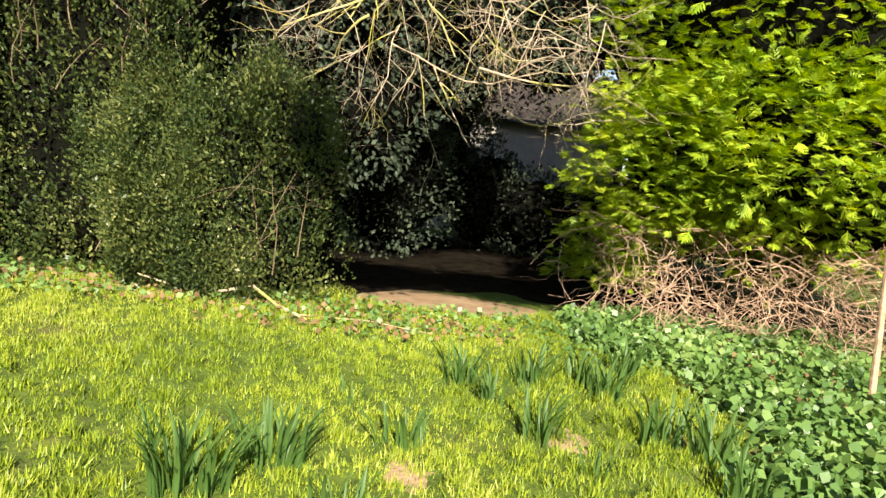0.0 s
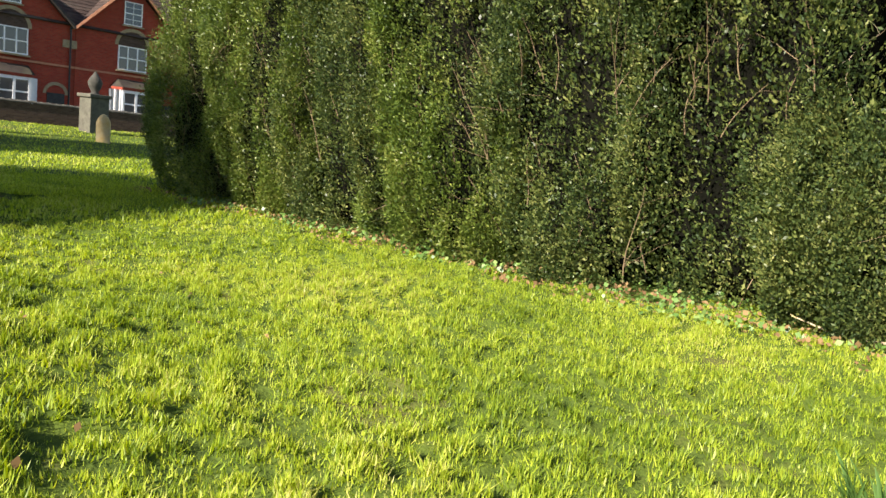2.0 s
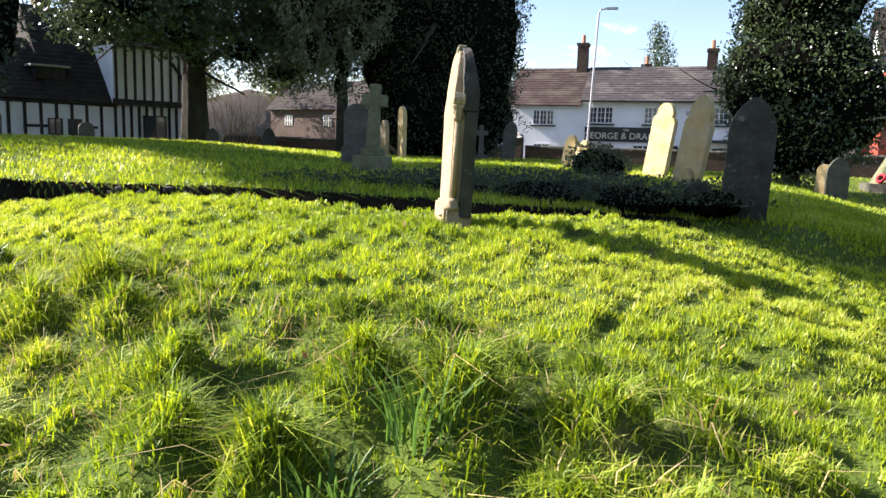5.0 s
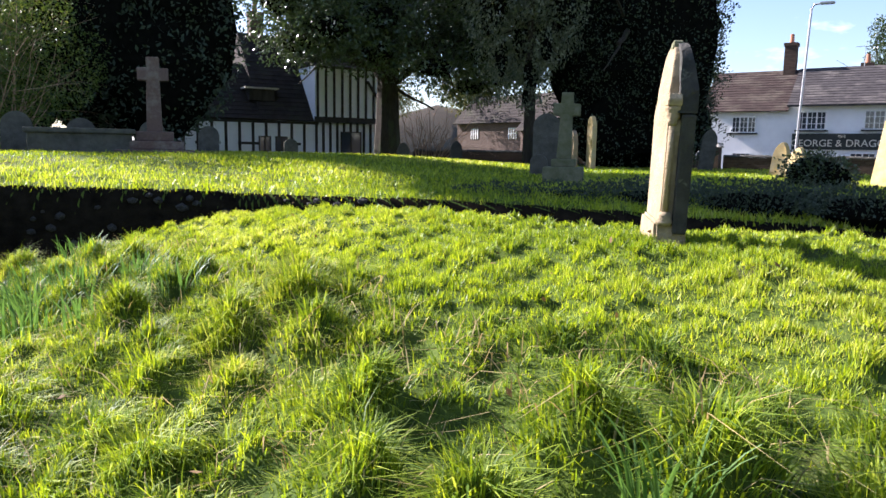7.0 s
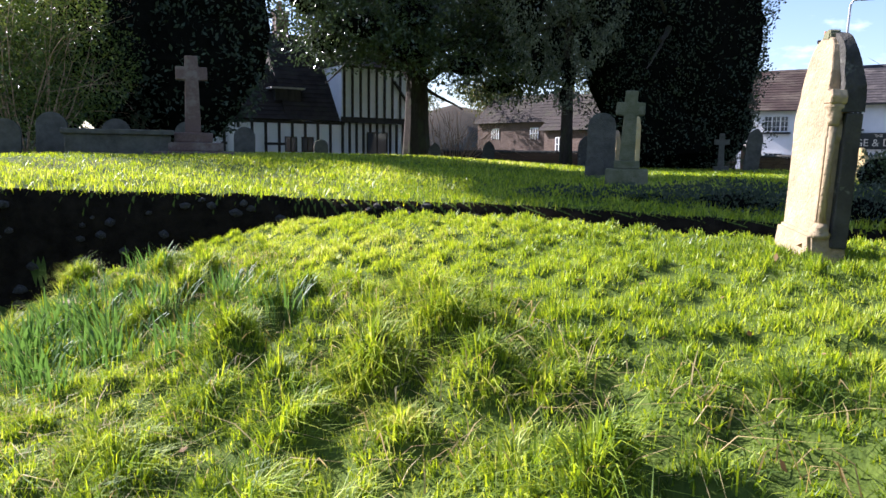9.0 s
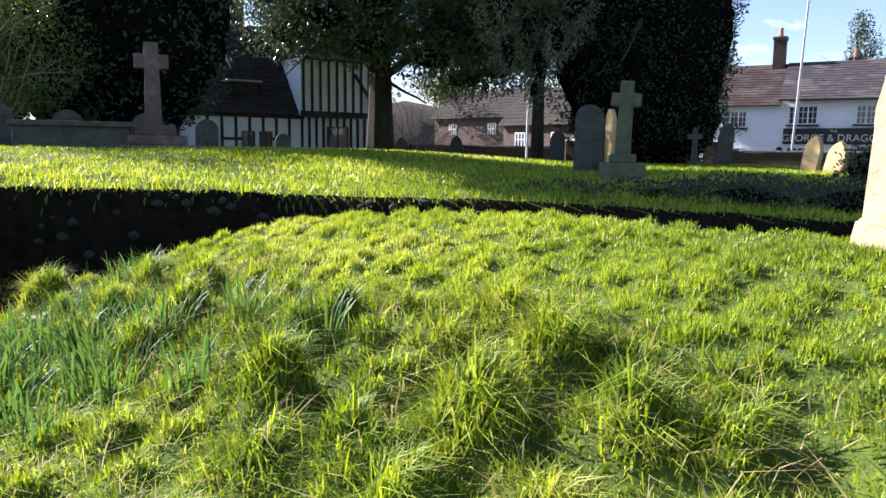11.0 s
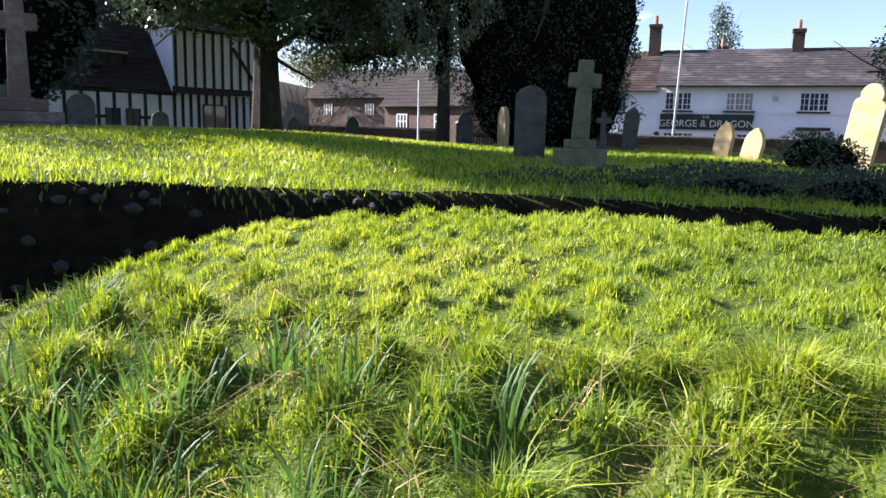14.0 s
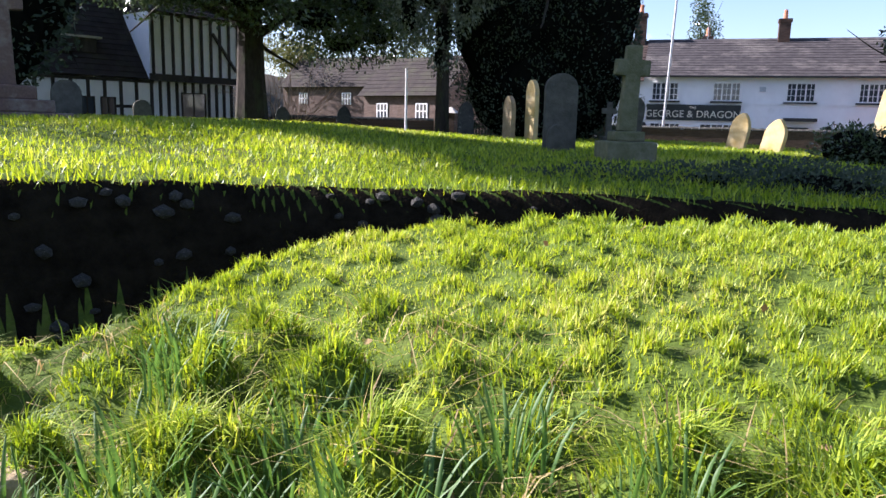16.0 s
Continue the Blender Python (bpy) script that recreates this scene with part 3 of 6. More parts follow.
# the bank beyond the stream, and the far lawn
p = scatter(280000, -20, 4, -16, 4, rng, lambda x, y: (stream_at(x, y)[0] > 0.86) & (rng.uniform(size=x.shape) < 0.15 + 0.85 * ss(9, 1, stream_at(x, y)[0])))
stuff("bank_grass", short_blades("bank_grass", p, 0.05 + 0.07 * clumped(p[:, 0], p[:, 1]) * ss(4, 1, stream_at(p[:, 0], p[:, 1])[0]), 0.0085, rng, 0.7), M_GRASS, "rough grass on the far bank of the stream", "grass")
p = scatter(200000, -36, -9, -24, 16, rng, lambda x, y: rng.uniform(size=x.shape) < 0.25 + 0.75 * ss(-30, -10, x))
stuff("far_grass", short_blades("far_grass", p, np.full(len(p), 0.075), 0.018, rng, 0.8), M_GRASS, "mown churchyard grass among the graves", "grass")
# straw-coloured dead blades
p = scatter(22000, -5.0, 0.0, -8.5, 0.5, rng, lambda x, y: mound(x, y) & (rng.uniform(size=x.shape) < rough_at(x, y) * (0.15 + 0.6 * clumped(x + 3, y) ** 3)))
stuff("dry_grass", blades("dry_grass", p, np.full(len(p), 0.14), 0.003, rng, 1.0, 1.0), M_STRAW, "dry straw-coloured grass in the tussocks", "grass")


def strap_leaf(k):
    """One upright keeled strap leaf, 1 m tall before scaling."""
    g = np.random.default_rng(100 + k)
    bend = g.uniform(0.05, 0.5)
    w = 0.034
    v, f = [], []
    for i, t in enumerate((0, 0.3, 0.6, 0.85, 1.0)):
        x = bend * t ** 2.2
        z = t - 0.25 * bend * t ** 3
        ww = w * (1.0, 1.0, 0.95, 0.7, 0.12)[i]
        v += [(x, -ww, z), (x - 0.012, 0, z), (x, ww, z)]
    for i in range(4):
        a = i * 3
        f += [(a, a + 1, a + 4, a + 3), (a + 1, a + 2, a + 5, a + 4)]
    me = from_arrays("leaf", np.array(v), np.array(f))
    me.materials.append(M_DAFF)
    me.shade_smooth()
    return me


STRAPS = [strap_leaf(k) for k in range(10)]


def daffodil_clump(x, y, r, h, n, label="clump of upright blue-green daffodil leaves in the lawn", wide=1.0):
    c = thing("daffodil_clump", pose(x, y, gz(x, y) - 0.02), label, "daffodils", "daffodil clumps")
    for _ in range(int(n * 0.8)):
        a, d = rng.uniform(0, 2 * np.pi), math.sqrt(rng.uniform(0, 1)) * r
        ob = new("leaf", STRAPS[int(rng.integers(10))])
        ob.parent = c
        s = h * rng.uniform(0.55, 1.1)
        ob.matrix_basis = pose(math.cos(a) * d, math.sin(a) * d * 0.7, 0, 0, float(rng.normal(0, 7)), math.degrees(a) + float(rng.normal(0, 40))) @ Matrix.Diagonal((s, s * wide, s, 1))
    return c


for x, y, r, h, n in ((-0.72, 2.72, 0.16, 0.26, 70), (-0.45, 3.0, 0.13, 0.24, 60), (-0.15, 2.6, 0.1, 0.2, 25), (0.08, 3.35, 0.12, 0.2, 30), (0.42, 4.45, 0.11, 0.24, 40), (0.58, 4.1, 0.08, 0.2, 24), (0.86, 4.55, 0.13, 0.24, 46), (0.78, 3.65, 0.1, 0.24, 34),
                      (1.22, 4.75, 0.1, 0.25, 30), (1.33, 4.45, 0.11, 0.25, 40), (1.62, 5.1, 0.11, 0.26, 40), (1.42, 3.75, 0.12, 0.25, 46), (1.68, 3.62, 0.13, 0.26, 46), (1.64, 3.15, 0.1, 0.24, 30), (0.95, 3.2, 0.07, 0.16, 14), (-0.2, 3.9, 0.1, 0.14, 16)):
    daffodil_clump(x, y, r, h * 1.25, n)
for x, y, r, h, n in ((-2.75, -6.35, 0.22, 0.34, 80), (-2.95, -6.85, 0.25, 0.36, 90), (-3.3, -6.6, 0.26, 0.32, 80), (-3.0, -5.9, 0.22, 0.3, 60), (-3.55, -6.95, 0.22, 0.3, 70), (-2.6, -7.2, 0.2, 0.34, 60), (-3.45, -6.1, 0.2, 0.28, 60), (-3.9, -6.5, 0.2, 0.26, 50), (-3.4, -7.35, 0.2, 0.28, 50),
                      (-4.0, -7.1, 0.2, 0.26, 40), (-3.05, -5.3, 0.2, 0.28, 50), (-3.35, -4.9, 0.2, 0.26, 40), (-3.1, -7.6, 0.2, 0.3, 40), (-2.55, -5.8, 0.16, 0.26, 40), (-2.3, -1.45, 0.16, 0.26, 60), (-2.05, -1.62, 0.12, 0.22, 40), (-3.5, -5.45, 0.15, 0.24, 40), (-3.15, -6.25, 0.2, 0.32, 60), (-3.6, -6.45, 0.2, 0.3, 60), (-3.2, -6.95, 0.2, 0.32, 60), (-4.2, -7.35, 0.18, 0.26, 46), (-3.75, -5.85, 0.16, 0.26, 44)):
    daffodil_clump(x, y, r, h, n, "clump of tall upright daffodil leaves on the stream bank", 0.75)

# ivy on the ground beside the golden conifer
p = scatter(26000, 1.3, 5.5, 2.4, 8.0, rng, lambda x, y: (ivy_zone(x, y) > 0) & (rng.uniform(size=x.shape) < ss(0, 0.35, ivy_zone(x, y))))
p[:, 2] += rng.uniform(0.02, 0.13, len(p))
stuff("ground_ivy", leaves("ground_ivy", p, np.full(len(p), 0.065), rng, None, 0.5, 0.95, np.array([[0, -0.25, 1.0]])), M_IVY, "glossy green ivy covering the ground", "ivy")
# fallen leaves and ivy litter along the hedge foot
p = scatter(5200, -13, 1.0, 4.7, 6.6, rng, lambda x, y: (y > 5.25 + 0.2 * np.sin(2 * x)) & (y < 6.3))
p[:, 2] += rng.uniform(0.01, 0.07, len(p))
stuff("leaf_litter", leaves("leaf_litter", p, np.full(len(p), 0.05), rng, None, 0.6, 0.8, np.array([[0, -0.3, 1.0]])), M_DEADLEAF, "brown fallen leaves along the foot of the hedge", "leaf litter")
p = scatter(6000, -12, 2.4, 4.9, 6.9, rng, lambda x, y: (y > 5.3 + 0.2 * np.sin(2.6 * x)) & (~on_path(x, y)))
p[:, 2] += rng.uniform(0.01, 0.09, len(p))
stuff("ground_ivy", leaves("ground_ivy", p, np.full(len(p), 0.05), rng, None, 0.6, 0.9, np.array([[0, -0.4, 1.0]])), M_IVY, "low ivy along the foot of the hedge", "ivy")
p = scatter(2600, 2.6, 7, 3.2, 8.0, rng, lambda x, y: ivy_zone(x, y) > 0.8)
p[:, 2] += rng.uniform(0.01, 0.1, len(p))
stuff("leaf_litter", leaves("leaf_litter", p, np.full(len(p), 0.07), rng, None, 0.6, 0.7, np.array([[0, -0.3, 1.0]])), M_DEADLEAF, "brown fallen leaves under the conifer", "leaf litter")


# ---- shrubs and trees ----
def lump(rng, n, centre, radii, shell=0.35, squash=None):
    """Points in the outer shell of a knobbly ellipsoid, and the way outwards."""
    d = rng.normal(size=(n, 3))
    d /= np.linalg.norm(d, axis=1, keepdims=True)
    a, b, c = rng.uniform(0, 6, 3)
    k = 1 + 0.13 * np.sin(5 * d[:, 0] + a) * np.sin(6 * d[:, 2] + b) + 0.1 * np.sin(11 * d[:, 1] + c) * np.sin(9 * d[:, 2] + a)
    r = (1 - shell * rng.uniform(0, 1, n) ** 1.7) * k
    q = np.array(centre) + d * np.array(radii) * r[:, None]
    w = np.sin(q[:, 0] * 7.1 + a) * np.sin(q[:, 2] * 5.3 + b) + np.sin(q[:, 1] * 8.3 + c) * np.sin(q[:, 2] * 9.1 - q[:, 0] * 6.0 + a) + 0.6 * np.sin(q[:, 0] * 17 + q[:, 2] * 13)
    ok = rng.uniform(size=n) < np.clip(0.62 + 0.55 * w, 0.12, 1)
    return q[ok], d[ok]


# near-black lumps that stand in for shade within the foliage
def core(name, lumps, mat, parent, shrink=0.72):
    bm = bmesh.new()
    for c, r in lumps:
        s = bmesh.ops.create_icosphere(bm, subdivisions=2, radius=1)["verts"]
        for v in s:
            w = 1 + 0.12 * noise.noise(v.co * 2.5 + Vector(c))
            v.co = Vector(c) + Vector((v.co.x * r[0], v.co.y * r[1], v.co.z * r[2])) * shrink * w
    return tagged(part(name, bm, mat, parent, "near-black core that stands in for the shade inside the plant"), kind="stuff")


def bush(name, x, y, lumps, n, size, mat, label, category, group="", shell=0.35, axis_up=0.5, ratio=0.55, z=None, stems=5, core_shrink=0.74):
    """A shrub of many small leaves: lumps are (centre, radii) about its foot."""
    t = thing(name, pose(x, y, gz(x, y) if z is None else z), label, category, group)
    vol = np.array([r[0] * r[1] + r[0] * r[2] + r[1] * r[2] for _, r in lumps])
    ps, ds = [], []
    for (c, r), w in zip(lumps, vol / vol.sum()):
        q, d = lump(rng, int(n * w), c, r, shell)
        ps.append(q)
        ds.append(d)
    q, d = np.concatenate(ps), np.concatenate(ds)
    ok = q[:, 2] > 0.02
    q, d = q[ok], d[ok]
    mesh_part("foliage", leaves("foliage", q, np.full(len(q), size), rng, d * 0.8 + np.array([[0, 0, axis_up]]), 0.7, ratio), mat, t)
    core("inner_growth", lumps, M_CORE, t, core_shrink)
    if stems:
        bm = bmesh.new()
        h = max(c[2] for c, _ in lumps)
        for _ in range(stems):
            a = rng.uniform(0, 6.28)
            branching(bm, rng, (math.cos(a) * 0.12, math.sin(a) * 0.12, -0.05), (math.cos(a) * 0.4, math.sin(a) * 0.4, 1), h, 0.035, 1, 0.1)
        part("stem_tangle", bm, M_BARK, t)
    return t


# the tall clipped hedge, plant by plant: upright shoots on a nearly flat face
def streaks(u, z, k):
    """Slow uneven drifts, narrow across and long upwards, about -1 to 1."""
    return (np.sin(3.1 * u + 0.5 * z + k) * np.sin(1.3 * z - 1.1 * u + 2.1 * k) * 0.5 + np.sin(7.7 * u - 0.9 * z + 1.7 * k) * np.sin(2.1 * z + 2.3 * u + k) * 0.35
            + np.sin(15.0 * u + 1.9 * z + 0.6 * k) * np.sin(3.4 * z - 5.0 * u + 3 * k) * 0.25)


def shoots(n, half, depth, tall, seed, g, bulge=0.3, domed=False, fill=0.40):
    """Feet of upright shoots over the rounded front and ends of a hedge plant, and the way outwards."""
    a = g.uniform(-0.98, 0.98, n)
    z = tall * g.uniform(0, 1, n) ** 1.15
    dome = np.sqrt(np.clip(1.05 - ((z / tall - 0.35) / 0.66) ** 2, 0.02, 1)) if domed else np.ones(n)
    u = half * dome * np.sin(a * np.pi / 2) * (1 + 0.05 * np.sin(3 * z + seed))
    w = streaks(u * 1.2 + seed, z, seed)
    fringe = np.clip(1 - np.abs(u / half / dome) ** 3.5, 0, 1)
    m = np.sin(2.3 * u + 1.3 * seed + 0.8 * np.sin(1.1 * z + seed)) * np.sin(1.5 * z + 0.9 * u + 2 * seed)
    y = -depth * dome * fringe ** 0.45 + bulge * (0.45 - 0.8 * w - 0.35 * m) + 0.2 * np.exp(-z * 4) - 0.08 * np.sin(1.3 * z + seed)
    keep = g.uniform(size=n) < np.clip(fill + 1.3 * w + 0.45 * m, 0.03, 1)
    out = np.stack([0.85 * (u / half) ** 3, -np.ones(n), 0.6 * (1 - dome)], 1)
    return np.stack([u, y, z], 1)[keep], out[keep]


def shoot_leaves(q, out, g, count, leaf, ln=(0.10, 0.36)):
    """Small leaves set round each upright shoot."""
    n = len(q)
    length = g.uniform(*ln, n)
    way = np.stack([g.normal(0, 0.22, n), g.normal(0, 0.12, n), np.ones(n)], 1) + 0.32 * out
    ps, ax, sz = [], [], []
    for k in range(count):
        t = (k + g.uniform(0, 1, n)) / count
        ps.append(q + way * (length * t)[:, None] + g.normal(0, 0.032, (n, 3)))
        ax.append(0.75 * way + 0.75 * out + g.normal(0, 0.5, (n, 3)))
        sz.append(leaf * (1.15 - 0.45 * t))
    p = np.concatenate(ps)
    ok = p[:, 2] > 0.02
    return leaves("foliage", p[ok], np.concatenate(sz)[ok], g, np.concatenate(ax)[ok] * 1.2, 0.45, 0.5)


def hedge_plant(name, x, y, half, depth, tall, n, mat, label, group, seed, leaf=0.042, bulge=0.3, fill=0.40):
    t = thing(name, pose(x, y, gz(x, y)), label, "hedge" if group else "bush", group)
    g = np.random.default_rng(seed)
    q, out = shoots(int(n * 0.72), half, depth, tall, seed, g, bulge, not group, fill)
    q[:, 2] -= 0.06
    mesh_part("foliage", shoot_leaves(q, out, g, 15, leaf), mat, t)
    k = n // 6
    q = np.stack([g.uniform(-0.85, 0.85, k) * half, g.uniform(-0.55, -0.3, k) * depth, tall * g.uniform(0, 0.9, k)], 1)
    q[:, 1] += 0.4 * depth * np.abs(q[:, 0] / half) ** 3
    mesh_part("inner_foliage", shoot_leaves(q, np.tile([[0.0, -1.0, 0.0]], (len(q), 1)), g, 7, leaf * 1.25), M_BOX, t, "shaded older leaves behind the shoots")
    bm = bmesh.new()
    for k in range(14 if group else 5):
        u = g.uniform(-0.8, 0.8) * half
        branching(bm, rng, (u, -depth * 0.55, g.uniform(0, tall * 0.5)), (g.normal(0, 0.25), -0.3, 1), g.uniform(0.5, 1.0), 0.007, 1, 0.12, 0, 4, (2, 3))
    tagged(part("twig_growth", bm, M_HEDGETWIG, t, "bare brown twigs among the leaves"), kind="stuff")
    # near-black body added behind the shoots as painted shade
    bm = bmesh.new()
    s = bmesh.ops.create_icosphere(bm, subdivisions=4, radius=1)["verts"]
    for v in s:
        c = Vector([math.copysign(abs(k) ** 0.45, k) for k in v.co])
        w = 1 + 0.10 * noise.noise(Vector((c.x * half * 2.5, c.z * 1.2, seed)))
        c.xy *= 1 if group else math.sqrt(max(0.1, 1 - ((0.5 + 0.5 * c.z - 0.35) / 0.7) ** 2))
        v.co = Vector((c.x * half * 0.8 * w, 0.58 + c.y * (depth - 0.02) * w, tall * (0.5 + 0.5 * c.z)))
    tagged(part("inner_growth", bm, M_CORE, t, "near-black core that stands in for the shade inside the plant"), kind="stuff")
    return t


for x, half, tall, n, mat, lab in ((-12.05, 1.4, 4.7, 12000, M_BOXLIGHT, "tall olive-green hedge plant at the end of the row"),
                                   (-10.0, 1.35, 4.8, 12000, M_BOXLIGHT, "tall sunlit hedge plant with upright shoots"),
                                   (-8.1, 1.3, 4.7, 11000, M_BOX, "tall hedge plant with olive and brown shoots"),
                                   (-6.3, 1.25, 4.6, 11500, M_BOXLIGHT, "tall dark green box hedge plant"),
                                   (-4.6, 1.2, 4.4, 12000, M_BOX, "tall dark green box hedge plant with bare patches"),
                                   (-3.0, 1.1, 4.4, 10500, M_BOX, "tall dark green box hedge plant beside a rounded bush")):
    hedge_plant("hedge_plant", x, 6.45 if x < -3.5 else 6.75, half, 0.9, tall, n, mat, lab, "plants of the tall hedge", int(-x * 10), 0.044, 0.42, 0.34 if x < -6 else 0.08)
hedge_plant("box_bush", -1.6, 6.5, 1.02, 0.85, 1.95, 9500, M_BOX, "rounded dark box bush beside the dark gap", "", 77, 0.042, 0.42, 0.3)
# the dark growth behind the gap
for x, y, r, h in ((-2.2, 9.4, 1.3, 4.5), (-0.4, 13.2, 1.6, 5.5), (-0.6, 15.5, 2.2, 6.5), (6.6, 17.5, 2.2, 6.5), (-3.0, 10.2, 2.2, 6.5), (-6.5, 9.8, 2.0, 6.0), (-10.0, 9.6, 2.0, 6.0), (6.2, 12.4, 1.7, 6.0), (6.5, 14.0, 2.5, 6.5), (-13.2, -27.5, 2.6, 8.0), (-9.6, -27.0, 3.0, 8.0), (-16.8, -28.0, 2.4, 7.0)):
    bush("yew_bush", x, y, [((0, 0, h * 0.3), (r, r, h * 0.36)), ((0, 0, h * 0.65), (r * 0.95, r * 0.95, h * 0.36)), ((0.3, -0.3, h * 0.5), (r * 0.9, r, h * 0.3))], 12000, 0.085, M_YEW,
         "dense dark evergreen with a ragged outline", "evergreen", "evergreens closing the churchyard", 0.3, 0.2)
bush("yew_canopy", 0.3, 10.6, [((-1.4, 0, 3.9), (1.6, 1.9, 1.1)), ((0.2, 0.2, 4.3), (1.6, 2.0, 1.2)), ((1.6, 0.6, 4.4), (1.4, 1.9, 1.0)), ((0.0, -1.2, 4.2), (1.4, 1.2, 0.9))], 20000, 0.085, M_YEW, "dark evergreen boughs arching over the gap", "evergreen", "", 0.4, 0.0, stems=0)

# the last two lumps are unseen, added forward to shade the gap floor
bush("yew_canopy", 0.2, 8.7, [((-1.2, 0, 3.3), (1.1, 1.0, 1.2)), ((0.0, 0.3, 3.5), (1.2, 1.1, 1.2)), ((0.9, 0.3, 3.7), (0.9, 1.1, 1.1)), ((-0.4, 0.0, 4.6), (1.8, 1.2, 1.2)), ((-0.9, 0.5, 2.2), (0.8, 0.8, 1.2)), ((-0.4, -5.2, 3.15), (1.1, 1.2, 0.4)), ((1.2, -5.1, 3.25), (1.2, 1.2, 0.4))], 46000, 0.08, M_YEW, "dark evergreen boughs overhanging the gap, with unseen ones added for shade", "evergreen", "", 0.35, 0.0, stems=0)
bush("yew_bush", -0.5, 11.2, [((0, 0, 1.2), (1.1, 1.0, 1.4)), ((0.2, 0, 2.8), (1.3, 1.1, 1.5))], 14000, 0.08, M_YEW, "dense dark evergreen inside the gap", "evergreen", "evergreens behind the hedge", 0.3, 0.2)

bush("yew_bush", 2.3, 14.2, [((0, 0, 0.8), (1.6, 1.2, 0.95)), ((-1.0, 0.2, 1.0), (1.0, 1.0, 1.2)), ((1.2, 0.2, 0.9), (1.0, 1.0, 1.0))], 12000, 0.085, M_YEW, "low dark evergreen in front of the outbuilding", "evergreen", "evergreens behind the hedge", 0.3, 0.2, stems=0)
bush("yew_canopy", 2.2, 13.6, [((-1.2, 0, 4.6), (1.6, 1.5, 1.6)), ((0.6, 0, 4.9), (1.8, 1.5, 1.7)), ((2.2, 0.4, 4.6), (1.6, 1.5, 2.2)), ((-2.2, 0.4, 3.2), (1.0, 1.2, 2.0)), ((2.6, 0.6, 2.6), (1.2, 1.2, 2.4)), ((-0.3, -1.2, 3.5), (0.9, 0.8, 0.8)), ((0.3, -1.2, 4.2), (1.0, 0.8, 0.9)), ((-0.8, -1.1, 4.0), (0.9, 0.8, 0.9))], 36000, 0.09, M_YEW, "dark evergreen boughs behind the golden conifer", "evergreen", "", 0.35, 0.0, stems=0)

# pale outbuilding wall seen through the gap
gh = thing("outbuilding", pose(2.6, 19.0, 0.1, 0, 0, -8), "small pale rendered outbuilding behind the trees", "outbuilding")
box_part("wall", -2.5, 2.5, 0, 3, 0, 3.1, M_CONC, gh)
bm = bmesh.new()
prism(bm, [(-0.25, 3.0), (3.25, 3.0), (1.5, 4.6)], -2.7, 2.7)
bmesh.ops.rotate(bm, cent=(0, 0, 0), matrix=Matrix.Rotation(radians(90), 3, "Z"), verts=bm.verts[:])
part("roof", bm, M_ROOFD, gh)


def conifer_sprays(q, d, size, rng):
    """Flat feathery sprays: each a fan of narrow blades in one drooping plane."""
    n = len(q)
    K = 9
    hor = d * np.array([[1, 1, 0.15]]) + rng.normal(0, 0.35, (n, 3))
    hor /= np.linalg.norm(hor, axis=1, keepdims=True)
    sd = np.cross(hor, np.array([[0, 0, 1.0]]) + rng.normal(0, 0.35, (n, 3)))
    sd /= np.linalg.norm(sd, axis=1, keepdims=True)
    s = size * rng.uniform(0.6, 1.4, n)
    V, F = [], []
    base = 0
    for k in range(K):
        along = 0.12 + 0.8 * (k // 2) / (K // 2)
        sign = 1 if k % 2 else -1
        if k == K - 1:
            o, w, ln = q, hor, s
        else:
            o = q + hor * (along * s)[:, None]
            w = hor * 0.8 + sd * sign * 0.75
            ln = s * (0.62 - 0.42 * along)
        w = w + np.array([[0, 0, -0.12]])
        wd = np.cross(w, np.cross(hor, sd))
        wd /= np.linalg.norm(wd, axis=1, keepdims=True)
        b = np.empty((n, 4, 3))
        b[:, 0] = o
        b[:, 1] = o + w * (ln * 0.5)[:, None] + wd * (ln * 0.115)[:, None]
        b[:, 2] = o + w * ln[:, None]
        b[:, 3] = o + w * (ln * 0.5)[:, None] - wd * (ln * 0.115)[:, None]
        i = np.arange(n)[:, None] * 4 + base
        V.append(b.reshape(-1, 3))
        F.append(i + np.array([[0, 1, 2]]))
        F.append(i + np.array([[0, 2, 3]]))
        base += n * 4
    return from_arrays("sprays", np.concatenate(V), np.concatenate(F))


gc = thing("golden_conifer", pose(4.6, 8.3, 0), "bright yellow-green conifer with bare brown twigs at its foot", "conifer")
LG = [((0, 0, 2.0), (2.5, 2.0, 1.15)), ((0.1, 0.2, 3.6), (2.6, 2.2, 1.7)), ((0, 0.4, 5.6), (2.4, 2.2, 2.0)), ((1.9, -0.9, 2.6), (1.9, 1.6, 1.5)), ((2.4, -0.6, 4.6), (2.0, 1.8, 1.8)), ((-1.9, -0.1, 1.9), (0.9, 0.9, 0.9)), ((-2.4, 0.0, 0.75), (0.5, 0.45, 0.4)), ((-1.0, -0.9, 2.2), (1.1, 0.9, 0.9))]
qs, dd = [], []
for (c, r), w in zip(LG, (9, 12, 9, 9, 8, 5, 2, 5)):
    q, d = lump(rng, w * 1200, c, r, 0.25)
    q = q + d * (0.12 * rng.normal(size=(len(q), 1)))
    ok = (q[:, 2] > 0.45) & (d[:, 1] < 0.45)
    qs.append(q[ok])
    dd.append(d[ok])
q, d = np.concatenate(qs), np.concatenate(dd)
mesh_part("foliage", conifer_sprays(q, d, 0.145, rng), M_GOLD, gc)
core("inner_growth", LG[:5], M_CORE, gc, 0.8)
bm = bmesh.new()
tube(bm, [(0, 0.2, -0.1), (0.05, 0.2, 2), (0, 0.3, 5)], 0.18, 0.08, 8)
